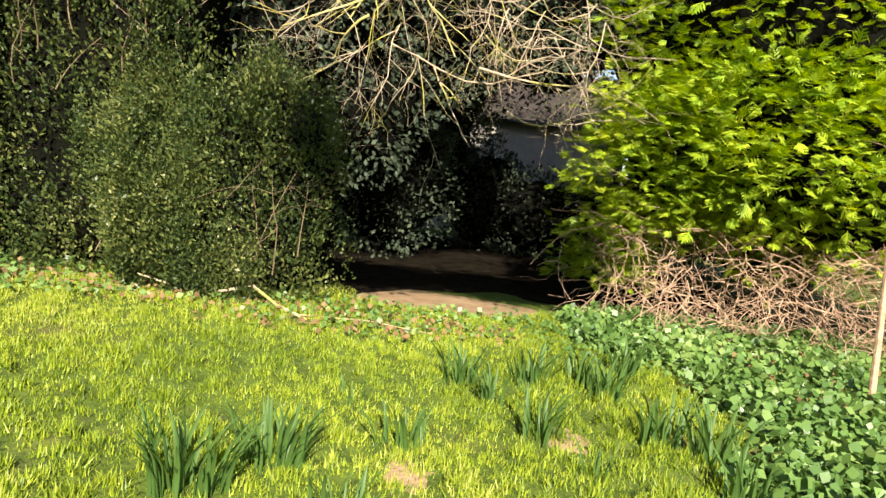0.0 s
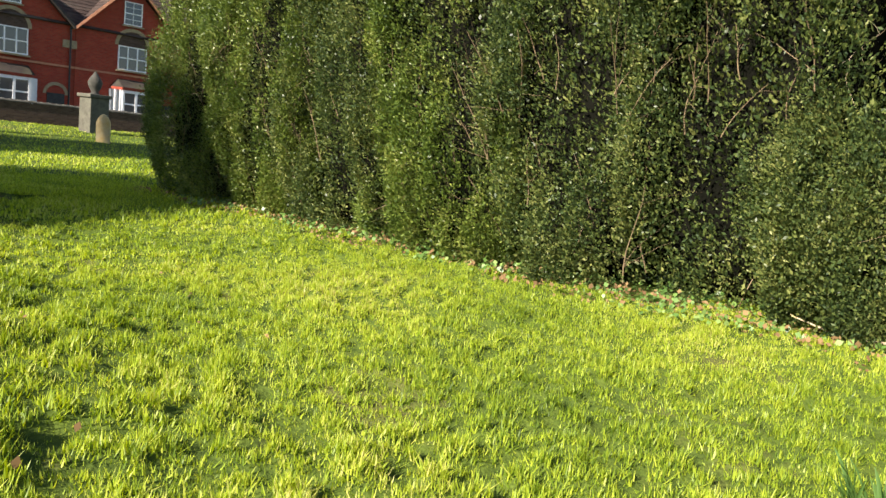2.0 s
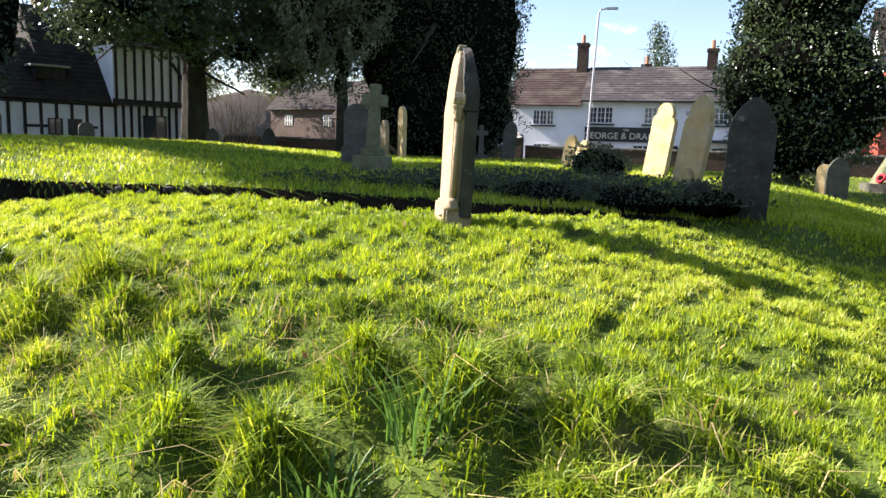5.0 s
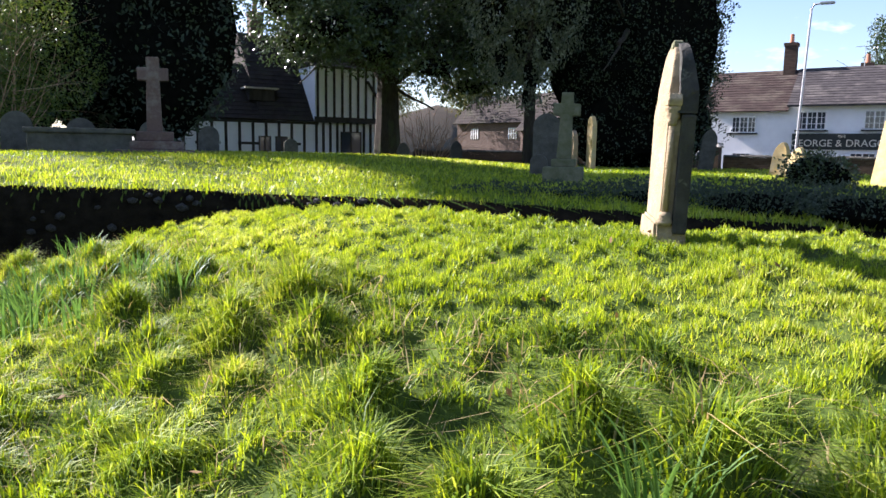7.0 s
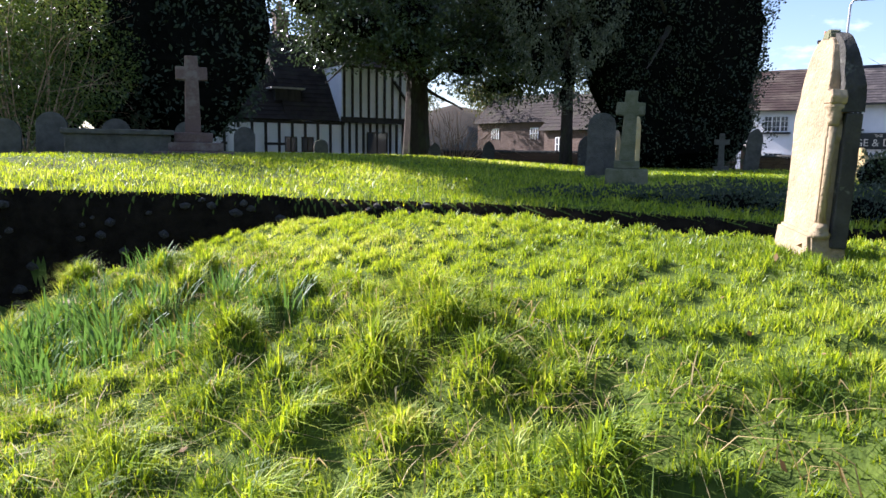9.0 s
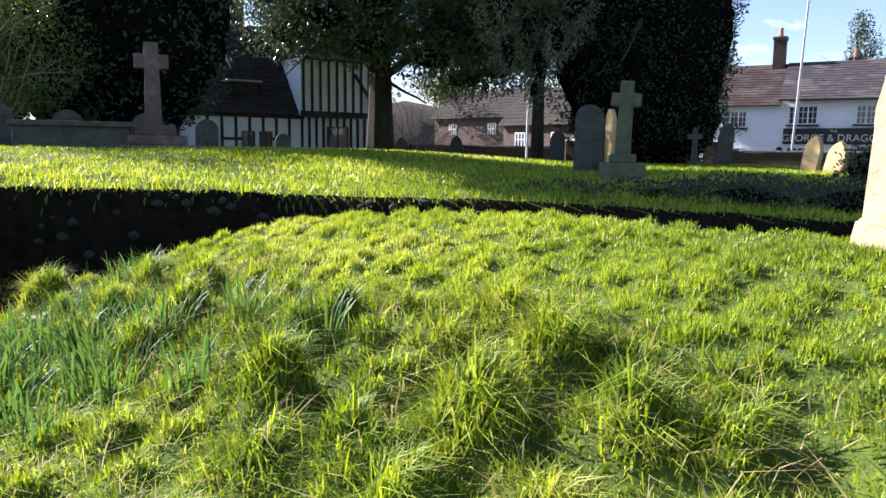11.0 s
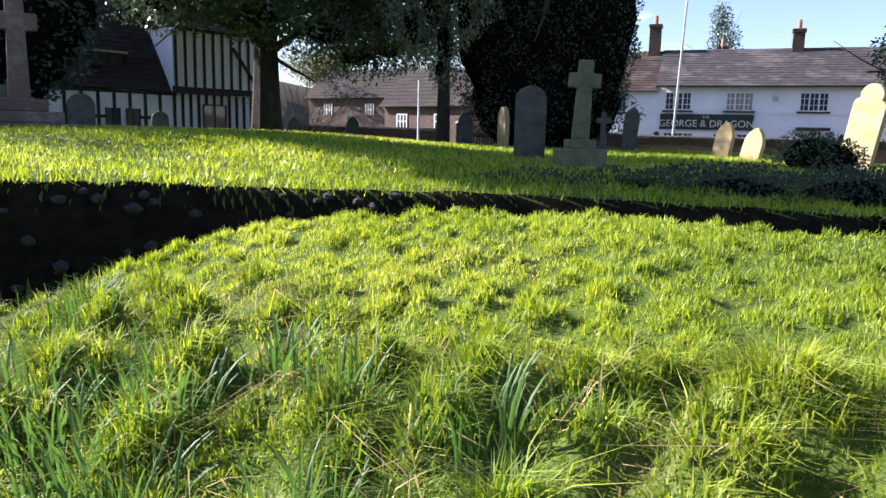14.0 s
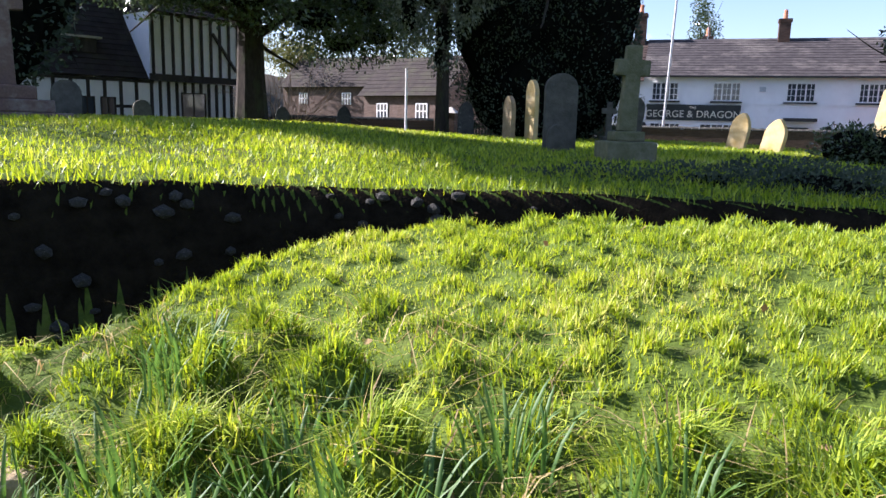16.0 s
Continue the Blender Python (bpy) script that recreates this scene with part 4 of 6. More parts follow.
tube(bm, [(1.9, -0.4, -0.1), (1.95, -0.4, 2), (2.0, -0.3, 4)], 0.12, 0.06, 8)
part("trunk", bm, M_BARK, gc)
bm = bmesh.new()
for _ in range(460):
    x = rng.uniform(-2.7, 3.2)
    y0 = rng.uniform(-1.5, -0.3) - 0.42 * max(0, x + 1.2)
    branching(bm, rng, (x, y0 + 0.4, rng.uniform(0.05, 1.15)), (rng.normal(-0.2, 0.7), -0.9, rng.uniform(-0.5, 0.35)), rng.uniform(0.5, 1.2), 0.008, 1, 0.3, 0.05, 4, (2, 4))
part("dead_twigs", bm, M_DEADTWIG, gc, "tangle of dry brown twigs")
sp = thing("sapling", pose(3.42, 5.05, 0.0), "thin pale bare sapling stem beside the ivy", "sapling")
bm = bmesh.new()
tube(bm, [(0, 0, -0.05), (-0.03, 0.0, 0.5), (-0.05, 0.02, 1.0), (-0.1, 0.02, 1.6), (-0.12, 0.05, 2.4)], 0.028, 0.015, 8)
branching(bm, rng, (-0.09, 0.02, 1.5), (0.3, -0.2, 0.8), 0.8, 0.01, 1)
part("trunk", bm, M_DEADTWIG, sp)

# bare shrub whose branches hang over the gap
bs = thing("bare_shrub", pose(0.2, 7.9, 0.1), "leafless shrub with tangled pale drooping branches", "shrub")
bm = bmesh.new()
for _ in range(34):
    x0, z0 = rng.uniform(-1.5, 1.4), rng.uniform(2.6, 3.5)
    branching(bm, rng, (x0, -0.5 + rng.uniform(-0.4, 0.5), z0), (rng.normal(0.15, 0.75), rng.normal(-0.25, 0.3), -0.6), rng.uniform(0.7, 1.4), 0.007, 2, 0.28, 0.02, 4, (3, 5))
for a, b, c in (((0.2, -1.2, 2.25), (1.0, -0.1, -0.35), 1.6), ((-0.6, -1.2, 2.35), (1.0, 0.1, -0.2), 1.5), ((-0.2, -1.2, 2.2), (0.6, 0, -0.9), 0.8), ((0.5, -1.2, 1.9), (0.9, 0.1, -0.5), 1.2)):
    branching(bm, rng, a, b, c, 0.012, 2, 0.18, 0.0, 5, (3, 5))
tagged(part("twig_growth", bm, M_TWIG, bs), kind="stuff")
bm = bmesh.new()
for a, b, c, r in (((-0.75, -1.3, 3.2), (-0.06, 0, -1), 0.75, 0.017), ((-0.82, -1.3, 2.55), (-0.7, 0, -0.55), 0.55, 0.013), ((-0.75, -1.3, 2.75), (-0.8, 0, -0.5), 0.9, 0.012), ((-0.6, -1.3, 3.1), (0.75, 0, -0.8), 1.0, 0.015)):
    branching(bm, rng, a, b, c, r, 1, 0.1, 0.0, 6, (2, 3), (0.4, 0.6))
part("lichened_limb", bm, M_LICHEN, bs, "limb coated in yellow lichen")
bm = bmesh.new()
tube(bm, [(-1.3, 1.2, -0.1), (-1.3, 1.0, 2.0), (-1.2, 0.3, 3.4), (-0.8, -0.8, 3.75), (0.0, -0.9, 3.7), (1.1, -0.6, 3.6)], 0.06, 0.02, 8)
part("stem", bm, M_BARK, bs)

fb = thing("fallen_branch", pose(-1.25, 5.95, gz(-1.25, 5.95) + 0.03), "pale forked fallen branch lying against the bush", "branch")
bm = bmesh.new()
tube(bm, [(-0.25, 0.0, 0.42), (-0.12, -0.05, 0.27), (0.05, -0.12, 0.16), (0.3, -0.35, 0.07), (0.62, -0.6, 0.02)], 0.017, 0.01, 6)
tube(bm, [(0.05, -0.12, 0.16), (-0.2, -0.1, 0.08), (-0.55, -0.05, 0.06), (-0.9, 0.0, 0.12)], 0.013, 0.006, 6)
tube(bm, [(0.5, -0.5, 0.05), (1.0, -0.35, 0.04), (1.5, -0.5, 0.03)], 0.006, 0.003, 5)
part("limb", bm, M_TWIG, fb)


def tree(name, x, y, trunk_r, trunk_h, lumps, n, size, mat, label, category, limbs=8, shell=0.5, droop=0.0, core_shrink=0.6, ratio=0.5, lean=(0, 0)):
    t = thing(name, pose(x, y, gz(x, y) - 0.05), label, category)
    bm = bmesh.new()
    tube(bm, [(0, 0, 0), (lean[0] * 0.3, lean[1] * 0.3, trunk_h * 0.35), (lean[0], lean[1], trunk_h)], trunk_r, trunk_r * 0.6, 10)
    part("trunk", bm, M_BARK, t)
    bm = bmesh.new()
    for k in range(limbs):
        c, r = lumps[k % len(lumps)]
        s = (lean[0], lean[1], trunk_h * rng.uniform(0.6, 0.98))
        w = np.array(c) + rng.normal(0, 0.4, 3) * np.array(r) - np.array(s)
        branching(bm, rng, s, w, float(np.linalg.norm(w)), trunk_r * 0.3, 1, 0.08, 0, 6)
    tagged(part("limb_framework", bm, M_BARK, t), kind="stuff")
    ps, ds = [], []
    vol = np.array([r[0] * r[1] + r[0] * r[2] + r[1] * r[2] for _, r in lumps])
    for (c, r), w in zip(lumps, vol / vol.sum()):
        q, d = lump(rng, int(n * w), c, r, shell)
        ps.append(q)
        ds.append(d)
    q, d = np.concatenate(ps), np.concatenate(ds)
    mesh_part("crown", leaves("crown", q, np.full(len(q), size), rng, d * 0.7 + np.array([[0, 0, -droop]]), 0.8, ratio), mat, t)
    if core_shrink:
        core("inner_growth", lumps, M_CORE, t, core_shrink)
    return t


def spread(k, r, z0, z1, size, seed, flat=0.6):
    g = np.random.default_rng(seed)
    out = []
    for i in range(k):
        a, d = g.uniform(0, 6.28), r * math.sqrt(g.uniform(0, 1))
        s = size * g.uniform(0.7, 1.25)
        out.append(((d * math.cos(a), d * math.sin(a), g.uniform(z0, z1)), (s, s, s * flat)))
    return out


# the great columnar yew
tree("columnar_yew", -26.0, -10.2, 0.6, 6.0, [((0, 0, z), (3.05 - 0.05 * abs(z - 6), 3.05 - 0.05 * abs(z - 6), 2.3)) for z in (1.6, 3.2, 4.8, 6.4, 8.0, 9.6, 11.2, 12.8)] + [((0, 0, 14.4), (2.2, 2.2, 2.2)), ((1.0, 1.4, 4), (1.7, 1.7, 4)), ((1.2, -1.2, 5), (1.8, 1.8, 4.5))], 120000, 0.11, M_YEW,
     "massive dark columnar yew tree, almost black in shade", "yew tree", 4, 0.2, -0.9, 0.9)
M_TRAIL = leafy("pale_ivy_leaf", [(0.045, 0.06, 0.03), (0.09, 0.11, 0.055), (0.16, 0.18, 0.10), (0.28, 0.29, 0.19)], 0.35, 0.25, 0.5, 1.4)
tree("ivy_tree", -22.3, -12.4, 0.22, 5.5, [((0, 0, 3.0), (0.5, 0.5, 1.3)), ((-0.2, 0.5, 4.6), (0.9, 0.9, 1.5)), ((-0.3, -0.5, 4.4), (0.75, 0.75, 1.7)), ((-0.3, 0.2, 5.9), (1.3, 1.3, 1.6)), ((0.5, -0.9, 5.6), (0.9, 0.9, 1.5)), ((0.2, 0.8, 7.4), (1.4, 1.4, 2.0)), ((0.7, 0.3, 6.3), (1.0, 1.0, 1.6)), ((-0.4, -0.5, 8.0), (1.5, 1.5, 2.0)), ((0.1, -0.1, 2.3), (0.28, 0.28, 0.7)), ((0.3, -1.3, 5.2), (0.9, 0.9, 2.0)), ((0.2, -1.0, 3.6), (0.45, 0.45, 1.3)), ((0.0, 1.1, 5.2), (0.8, 0.8, 1.7)), ((0.3, 0.7, 3.9), (0.4, 0.4, 1.1))], 46000, 0.11, M_TRAIL,
     "ivy-clad tree with pale hanging trails", "tree", 6, 0.4, 1.2, 0.5)
tree("spreading_yew", -25.0, -20.5, 0.62, 5.2, spread(34, 5.0, 4.3, 11.0, 2.0, 3, 0.62) + [((-3.4, 1.9, 3.4), (1.9, 1.9, 1.0)), ((3.0, -0.9, 5.2), (2.1, 2.1, 1.2)), ((0.8, 3.0, 3.7), (1.9, 1.9, 1.0)), ((-4.2, 3.0, 3.8), (1.8, 1.8, 1.1)), ((-4.8, 3.6, 5.0), (1.9, 1.9, 1.3)), ((4.0, -2.0, 6.2), (2.2, 2.2, 1.6)), ((1.8, 1.0, 6.0), (2.4, 2.4, 1.6)), ((-1.8, 2.0, 6.4), (2.4, 2.4, 1.8)), ((3.8, -1.0, 8.0), (2.6, 2.6, 2.0)), ((-1.5, 3.4, 4.4), (2.0, 2.0, 1.0)), ((-3.6, 4.6, 4.2), (1.8, 1.8, 1.0)), ((2.4, 1.4, 4.2), (1.8, 1.8, 1.0)), ((3.4, -1.6, 4.6), (1.9, 1.9, 1.1)), ((-2.4, 3.0, 5.4), (2.2, 2.2, 1.3))], 170000, 0.16, M_HOLLY,
     "broad dark evergreen tree with a thick trunk and low spreading boughs", "tree", 14, 0.75, 0.35, 0.36)
# upper lumps lie out of view, added to throw shade on bank and lawn
tree("dark_yew", -13.4, -19.8, 0.5, 5.0, [((0, 0, 2.4), (2.0, 2.0, 2.4)), ((-0.4, 0, 5.2), (2.2, 2.2, 3.0)), ((-0.3, -0.6, 4.0), (2.0, 1.8, 3.0)), ((1.0, 0, 7.0), (2.6, 2.4, 2.0)), ((3.4, 0, 8.7), (2.9, 2.4, 2.0)), ((3.5, 0, 11.0), (3.0, 2.6, 2.4)), ((-0.6, 0, 9.5), (2.5, 2.6, 3.2)), ((0.8, 0, 9.5), (2.6, 2.6, 3.2)), ((2.0, 0, 13.6), (3.1, 2.6, 2.6)), ((-0.7, 0, 12.5), (2.3, 2.4, 2.5)), ((1.6, -0.4, 3.2), (1.7, 1.6, 2.6)), ((-1.0, 0.3, 3.6), (1.6, 1.6, 2.6))], 110000, 0.16, M_YEW,
     "tall dark yew tree standing behind the stone cross", "yew tree", 4, 0.4, -0.2, 0.9)
tree("holly_tree", -24.5, 1.5, 0.25, 2.6, [((0, 0, 1.5), (1.9, 1.9, 1.5)), ((0, 0, 3.4), (2.3, 2.3, 1.9)), ((0.2, 0, 5.4), (1.9, 1.9, 1.8)), ((0.8, -1.2, 3.0), (1.2, 1.2, 1.6)), ((0.7, 1.3, 2.4), (1.2, 1.2, 1.6)), ((0.3, -0.8, 5.0), (1.2, 1.2, 1.3))], 40000, 0.12, M_HOLLY,
     "rounded glossy dark holly tree", "holly tree", 5, 0.3, 0.1, 0.8)
sb = thing("thin_shrub", pose(-9.2, -20.0, gz(-9.2, -20.0)), "airy shrub of thin twigs with sparse sunlit leaves", "shrub")
bm = bmesh.new()
for k in range(26):
    a = rng.uniform(0, 6.28)
    branching(bm, rng, (0.5 * math.cos(a), 0.5 * math.sin(a), 0), (math.cos(a) * 0.5, math.sin(a) * 0.5, 1), rng.uniform(2.2, 4.0), 0.022, 2, 0.1, 0, 4, (2, 4))
tagged(part("twig_growth", bm, M_DEADTWIG, sb), kind="stuff")
q, d = lump(rng, 70000, (0, 0, 2.5), (2.5, 2.4, 2.5), 0.85)
mesh_part("foliage", leaves("foliage", q, np.full(len(q), 0.085), rng, d * 0.5, 1.0, 0.4), M_BOXLIGHT, sb)
tb = thing("bare_bush", pose(-30.6, -22.6, gz(-30.6, -22.6)), "leafless pale brown twiggy bush near the gate", "bush")
bm = bmesh.new()
for k in range(34):
    a = rng.uniform(0, 6.28)
    branching(bm, rng, (0.6 * math.cos(a), 0.6 * math.sin(a), 0), (math.cos(a) * 0.6, math.sin(a) * 0.6, 1), rng.uniform(1.8, 3.4), 0.022, 2, 0.14, 0, 4, (2, 4))
tagged(part("twig_growth", bm, M_DEADTWIG, tb), kind="stuff")
tree("far_tree", -62, -5.6, 0.2, 7.0, [((0, 0, 7.3), (1.3, 1.3, 1.5)), ((0.2, 0.25, 9.2), (1.15, 1.15, 1.4)), ((-0.2, -0.1, 10.9), (0.8, 0.8, 1.2))], 6000, 0.2, M_HOLLY, "small ragged tree behind the inn", "tree", 6, 0.8, 0.1, 0)
for x, y, h, r, n, lab in ((-66, -42, 12, 4.5, 15000, "bare brown tree beyond the lane"), (-74, -34, 11, 4.5, 15000, "bare brown tree beyond the lane"), (-78, -24, 10, 4, 15000, "bare brown tree beyond the lane"), (-56, -46, 11, 4, 15000, "bare brown tree beyond the lane"), (-30, -44, 12, 5, 15000, "bare brown tree behind the timber house"), (-18, -42, 12, 5, 15000, "bare tree behind the timber house"), (-7, -34, 9, 4, 15000, "bare tree beyond the shrub")):
    tree("far_tree", x, y, 0.2, h * 0.6, spread(9, r * 0.6, h * 0.6, h, r * 0.55, 5), n, 0.26, M_FARTREE, lab, "tree", 6, 0.8, 0.1, 0)
bush("low_shrub", -15.6, -3.0, [((0, 0, 0.25), (0.75, 0.6, 0.42)), ((0.3, 0.3, 0.2), (0.5, 0.5, 0.35))], 5000, 0.06, M_HOLLY, "low dense cotoneaster shrub among the graves", "shrub", "", 0.35, 0.4, stems=0)
# dark ivy along the top of the far bank
bush("ivy_bank", -10.3, -3.0, [((-0.6, 2.3, 0.0), (0.9, 0.8, 0.34)), ((-0.3, 1.3, 0.0), (1.0, 1.0, 0.36)), ((-0.1, 0.0, 0.0), (1.0, 1.1, 0.40)), ((0.0, -1.2, 0.0), (1.0, 1.1, 0.36)), ((0.1, -2.3, 0.0), (0.9, 1.0, 0.30)), ((-1.3, 0.4, 0.0), (1.0, 1.2, 0.36)), ((-1.2, -1.4, 0.0), (1.0, 1.2, 0.34)), ((0.3, -3.4, 0.0), (0.8, 1.0, 0.24))], 52000, 0.05, M_YEW,
     "low dark ivy mat on the far bank of the ditch", "ivy", "", 0.6, 0.5, stems=0, core_shrink=0.6)

# rubble stones in the far face of the stream bank
def rubble(x, y, z, s):
    bm = bmesh.new()
    bmesh.ops.create_icosphere(bm, subdivisions=1, radius=1)
    k = Vector(rng.uniform(-5, 5, 3))
    for v in bm.verts:
        v.co *= 1 + 0.35 * noise.noise(v.co * 1.3 + k)
        v.co = Vector((v.co.x * s, v.co.y * s * 0.8, v.co.z * s * 0.6))
    me = bpy.data.meshes.new("stone")
    bm.to_mesh(me)
    bm.free()
    me.materials.append(M_STONED)
    return me


rubbles = [rubble(0, 0, 0, 1.0) for _ in range(6)]
rb = thing("stone_revetment", pose(0, 0, 0), "rough rubble stones lining the far stream bank", "revetment", kind="structure")
for a, e in zip(STREAM[3:-2], STREAM[4:-1]):
    w = e - a
    ln = float(np.hypot(*w))
    nx, ny = w[1] / ln, -w[0] / ln
    for _ in range(int(ln * 13)):
        t, off, hh_ = rng.uniform(), rng.uniform(0.62, 0.86), rng.uniform(0.08, 0.95)
        x, y = a[0] + w[0] * t + nx * off, a[1] + w[1] * t + ny * off
        s = rng.uniform(0.035, 0.1)
        ob = new("stone", rubbles[int(rng.integers(6))])
        ob.parent = rb
        ob.matrix_basis = pose(x, y, gz(x, y), 0, 0, float(rng.uniform(0, 360))) @ Matrix.Diagonal((s, s, s, 1))
pc = thing("concrete_slab", pose(-3.63, -7.53, gz(-3.63, -7.53) + 0.01, 0, -4, 30), "worn pale stone slab half buried in the bank", "slab")
box_part("slab", -0.13, 0.13, -0.1, 0.1, -0.12, 0.03, M_STONE, pc, "", 0.03)
p = scatter(80, -6.5, -0.8, -7.8, 2.5, rng, lambda x, y: stream_at(x, y)[0] < -0.8)
p[:, 2] += rng.uniform(0.03, 0.1, len(p))
stuff("leaf_litter", leaves("leaf_litter", p, np.full(len(p), 0.04), rng, None, 0.6, 0.7, np.array([[0, 0, 1.0]])), M_DEADLEAF, "scattered brown leaves on the mound", "leaf litter")


# ---- gravestones ----
def arc(cx, cz, r, a0, a1, n):
    return [(cx + r * math.cos(radians(a0 + (a1 - a0) * i / n)), cz + r * math.sin(radians(a0 + (a1 - a0) * i / n))) for i in range(n + 1)]


def top_round(w, h):
    return [(-w / 2, 0), (w / 2, 0)] + arc(0, h - w / 2, w / 2, 0, 180, 14)


def top_shoulder(w, h):
    s = w * 0.16
    return [(-w / 2, 0), (w / 2, 0), (w / 2, h - w * 0.62), (w / 2 - s * 0.4, h - w * 0.5), (w / 2 - s, h - w * 0.46)] + arc(0, h - w * 0.36, w * 0.36, 8, 172, 12) + [(-w / 2 + s, h - w * 0.46), (-w / 2 + s * 0.4, h - w * 0.5), (-w / 2, h - w * 0.62)]


def top_gothic(w, h):
    r = w * 0.95
    a = arc(w / 2 - r, h - w * 0.8, r, 0, 58, 8)
    return [(-w / 2, 0), (w / 2, 0)] + a + [(0, h)] + [(-x, z) for x, z in a[::-1]]


def top_ogee(w, h):
    """Stepped shoulders and a pointed head."""
    half = [(w / 2, 0), (w / 2, h * 0.68), (w * 0.46, h * 0.72), (w * 0.40, h * 0.74), (w * 0.40, h * 0.80), (w * 0.34, h * 0.87), (w * 0.24, h * 0.94), (w * 0.12, h * 0.985)]
    return [(-x, z) for x, z in half[:1]] + half + [(0, h)] + [(-x, z) for x, z in half[:0:-1]]


def slab(outline, thick, rng, rough=0.006, bevel=0.012):
    bm = bmesh.new()
    prism(bm, outline, -thick / 2, thick / 2)
    bmesh.ops.bevel(bm, geom=[e for e in bm.edges if e.calc_face_angle(0) > 0.5], offset=bevel, segments=2, affect="EDGES", profile=0.6)
    bmesh.ops.triangulate(bm, faces=[f for f in bm.faces if len(f.verts) > 4])
    for v in bm.verts:
        v.co += Vector((noise.noise(v.co * 7), noise.noise(v.co * 7 + Vector((9, 0, 0))), noise.noise(v.co * 7 + Vector((0, 9, 0))))) * rough
    return bm


def headstone(x, y, face, outline, thick, mat, label, tilt=(0, 0), sink=0.12, group="gravestones", plinth=None):
    """face: the compass turn of its broad front in degrees; tilt: fore-and-aft and sideways lean."""
    t = thing("gravestone", pose(x, y, gz(x, y) - sink) @ pose(0, 0, 0, 0, 0, face) @ pose(0, 0, 0, tilt[0], tilt[1], 0), label, "gravestone", group)
    part("slab", slab(outline, thick, rng), mat, t)
    if plinth:
        w, d, h = plinth
        box_part("plinth", -w / 2, w / 2, -d / 2, d / 2, 0, h, mat, t, "", 0.02)
    return t


# the tall weathered stone on the mound
hs = thing("gravestone", pose(-5.95, -2.66, gz(-5.95, -2.66) - 0.15) @ pose(0, 0, 0, 0, 0, 27) @ pose(0, 0, 0, -1.6, 2, 0), "tall pale sandstone gravestone with carved column and chipped pointed head", "gravestone", "gravestones")


def gothic_half(w, spring, h, n=9):
    """The right half of a pointed arch, from its springing up to the tip."""
    return [(w * math.cos(math.pi / 2 * (k / n) ** 0.9) ** 0.8, spring + (h - spring) * math.sin(math.pi / 2 * k / n) ** 1.05) for k in range(n)]


half = [(0.31, 0.3), (0.305, 0.94), (0.325, 0.98), (0.325, 1.06), (0.29, 1.12)] + gothic_half(0.275, 1.16, 1.6)
bm = slab([(-0.31, 0.0), (0.31, 0.0)] + half + [(0.02, 1.6), (-0.03, 1.595)] + [(-x, z) for x, z in half[::-1]], 0.15, rng, 0.014, 0.016)
part("slab", bm, M_STONE, hs)
bm = bmesh.new()
prism(bm, [(-0.37, -0.02), (0.37, -0.02), (0.36, 0.26), (0.32, 0.38), (-0.32, 0.38), (-0.36, 0.26)], -0.11, 0.11)
bmesh.ops.bevel(bm, geom=bm.edges[:], offset=0.02, segments=2, affect="EDGES")
for v in bm.verts:
    v.co += Vector((noise.noise(v.co * 6), noise.noise(v.co * 6 + Vector((5, 0, 0))), 0)) * 0.012
part("plinth", bm, M_STONE, hs)


def turned(prof, x, y, sides=10):
    """A turned shaft from (radius, height) pairs."""
    bm = bmesh.new()
    rings = [[bm.verts.new((x + r * math.cos(k * 2 * math.pi / sides), y + r * math.sin(k * 2 * math.pi / sides), z)) for k in range(sides)] for r, z in prof]
    for a, b in zip(rings[:-1], rings[1:]):
        for k in range(sides):
            bm.faces.new((a[k], a[(k + 1) % sides], b[(k + 1) % sides], b[k]))
    bm.faces.new(rings[0][::-1])
    bm.faces.new(rings[-1])
    return bm


part("column", turned([(0.024, 0.44), (0.022, 0.8), (0.023, 1.06)], 0.325, -0.045), M_STONE, hs, "slender carved column on the stone's edge", True)
part("column_base", turned([(0.058, 0.36), (0.062, 0.385), (0.045, 0.405), (0.05, 0.425), (0.03, 0.45)], 0.325, -0.045), M_STONE, hs, "moulded base of the column", True)
part("capital", turned([(0.026, 1.04), (0.04, 1.06), (0.034, 1.075), (0.05, 1.10), (0.042, 1.115), (0.06, 1.15), (0.06, 1.17)], 0.325, -0.045), M_STONE, hs, "ringed capital of the column", True)
# jamb takes the dark stone to paint the side away from the sun
box_part("jamb", 0.296, 0.372, 0.01, 0.105, 0.3, 1.12, M_STONED, hs, "rear jamb of the stone, shade put into its dark colour", 0.015)
bm = bmesh.new()
g_out = [(x + 0.06, z + 0.012) for x, z in gothic_half(0.31, 1.12, 1.6)]
g_in = [(x, z) for x, z in gothic_half(0.262, 1.12, 1.57)]
prism(bm, g_out + [(0.03, 1.625), (0.0, 1.56)] + g_in[::-1], -0.015, 0.11)
for v in bm.verts:
    v.co += Vector((noise.noise(v.co * 9), noise.noise(v.co * 9 + Vector((5, 0, 0))), noise.noise(v.co * 9 + Vector((0, 5, 0))))) * 0.014
# hood in the dark stone too, as painted shade on this side
part("hood_mould", bm, M_STONED, hs, "broken hood moulding over the head, shade put into its dark colour")
bm = bmesh.new()
prism(bm, [(0.255, 1.17), (0.385, 1.17), (0.395, 1.215), (0.36, 1.26), (0.335, 1.24), (0.262, 1.262)], -0.095, 0.0)
bmesh.ops.bevel(bm, geom=bm.edges[:], offset=0.008, segments=1, affect="EDGES")
part("impost", bm, M_STONE, hs, "chipped pale springer stone above the capital")
bm = bmesh.new()
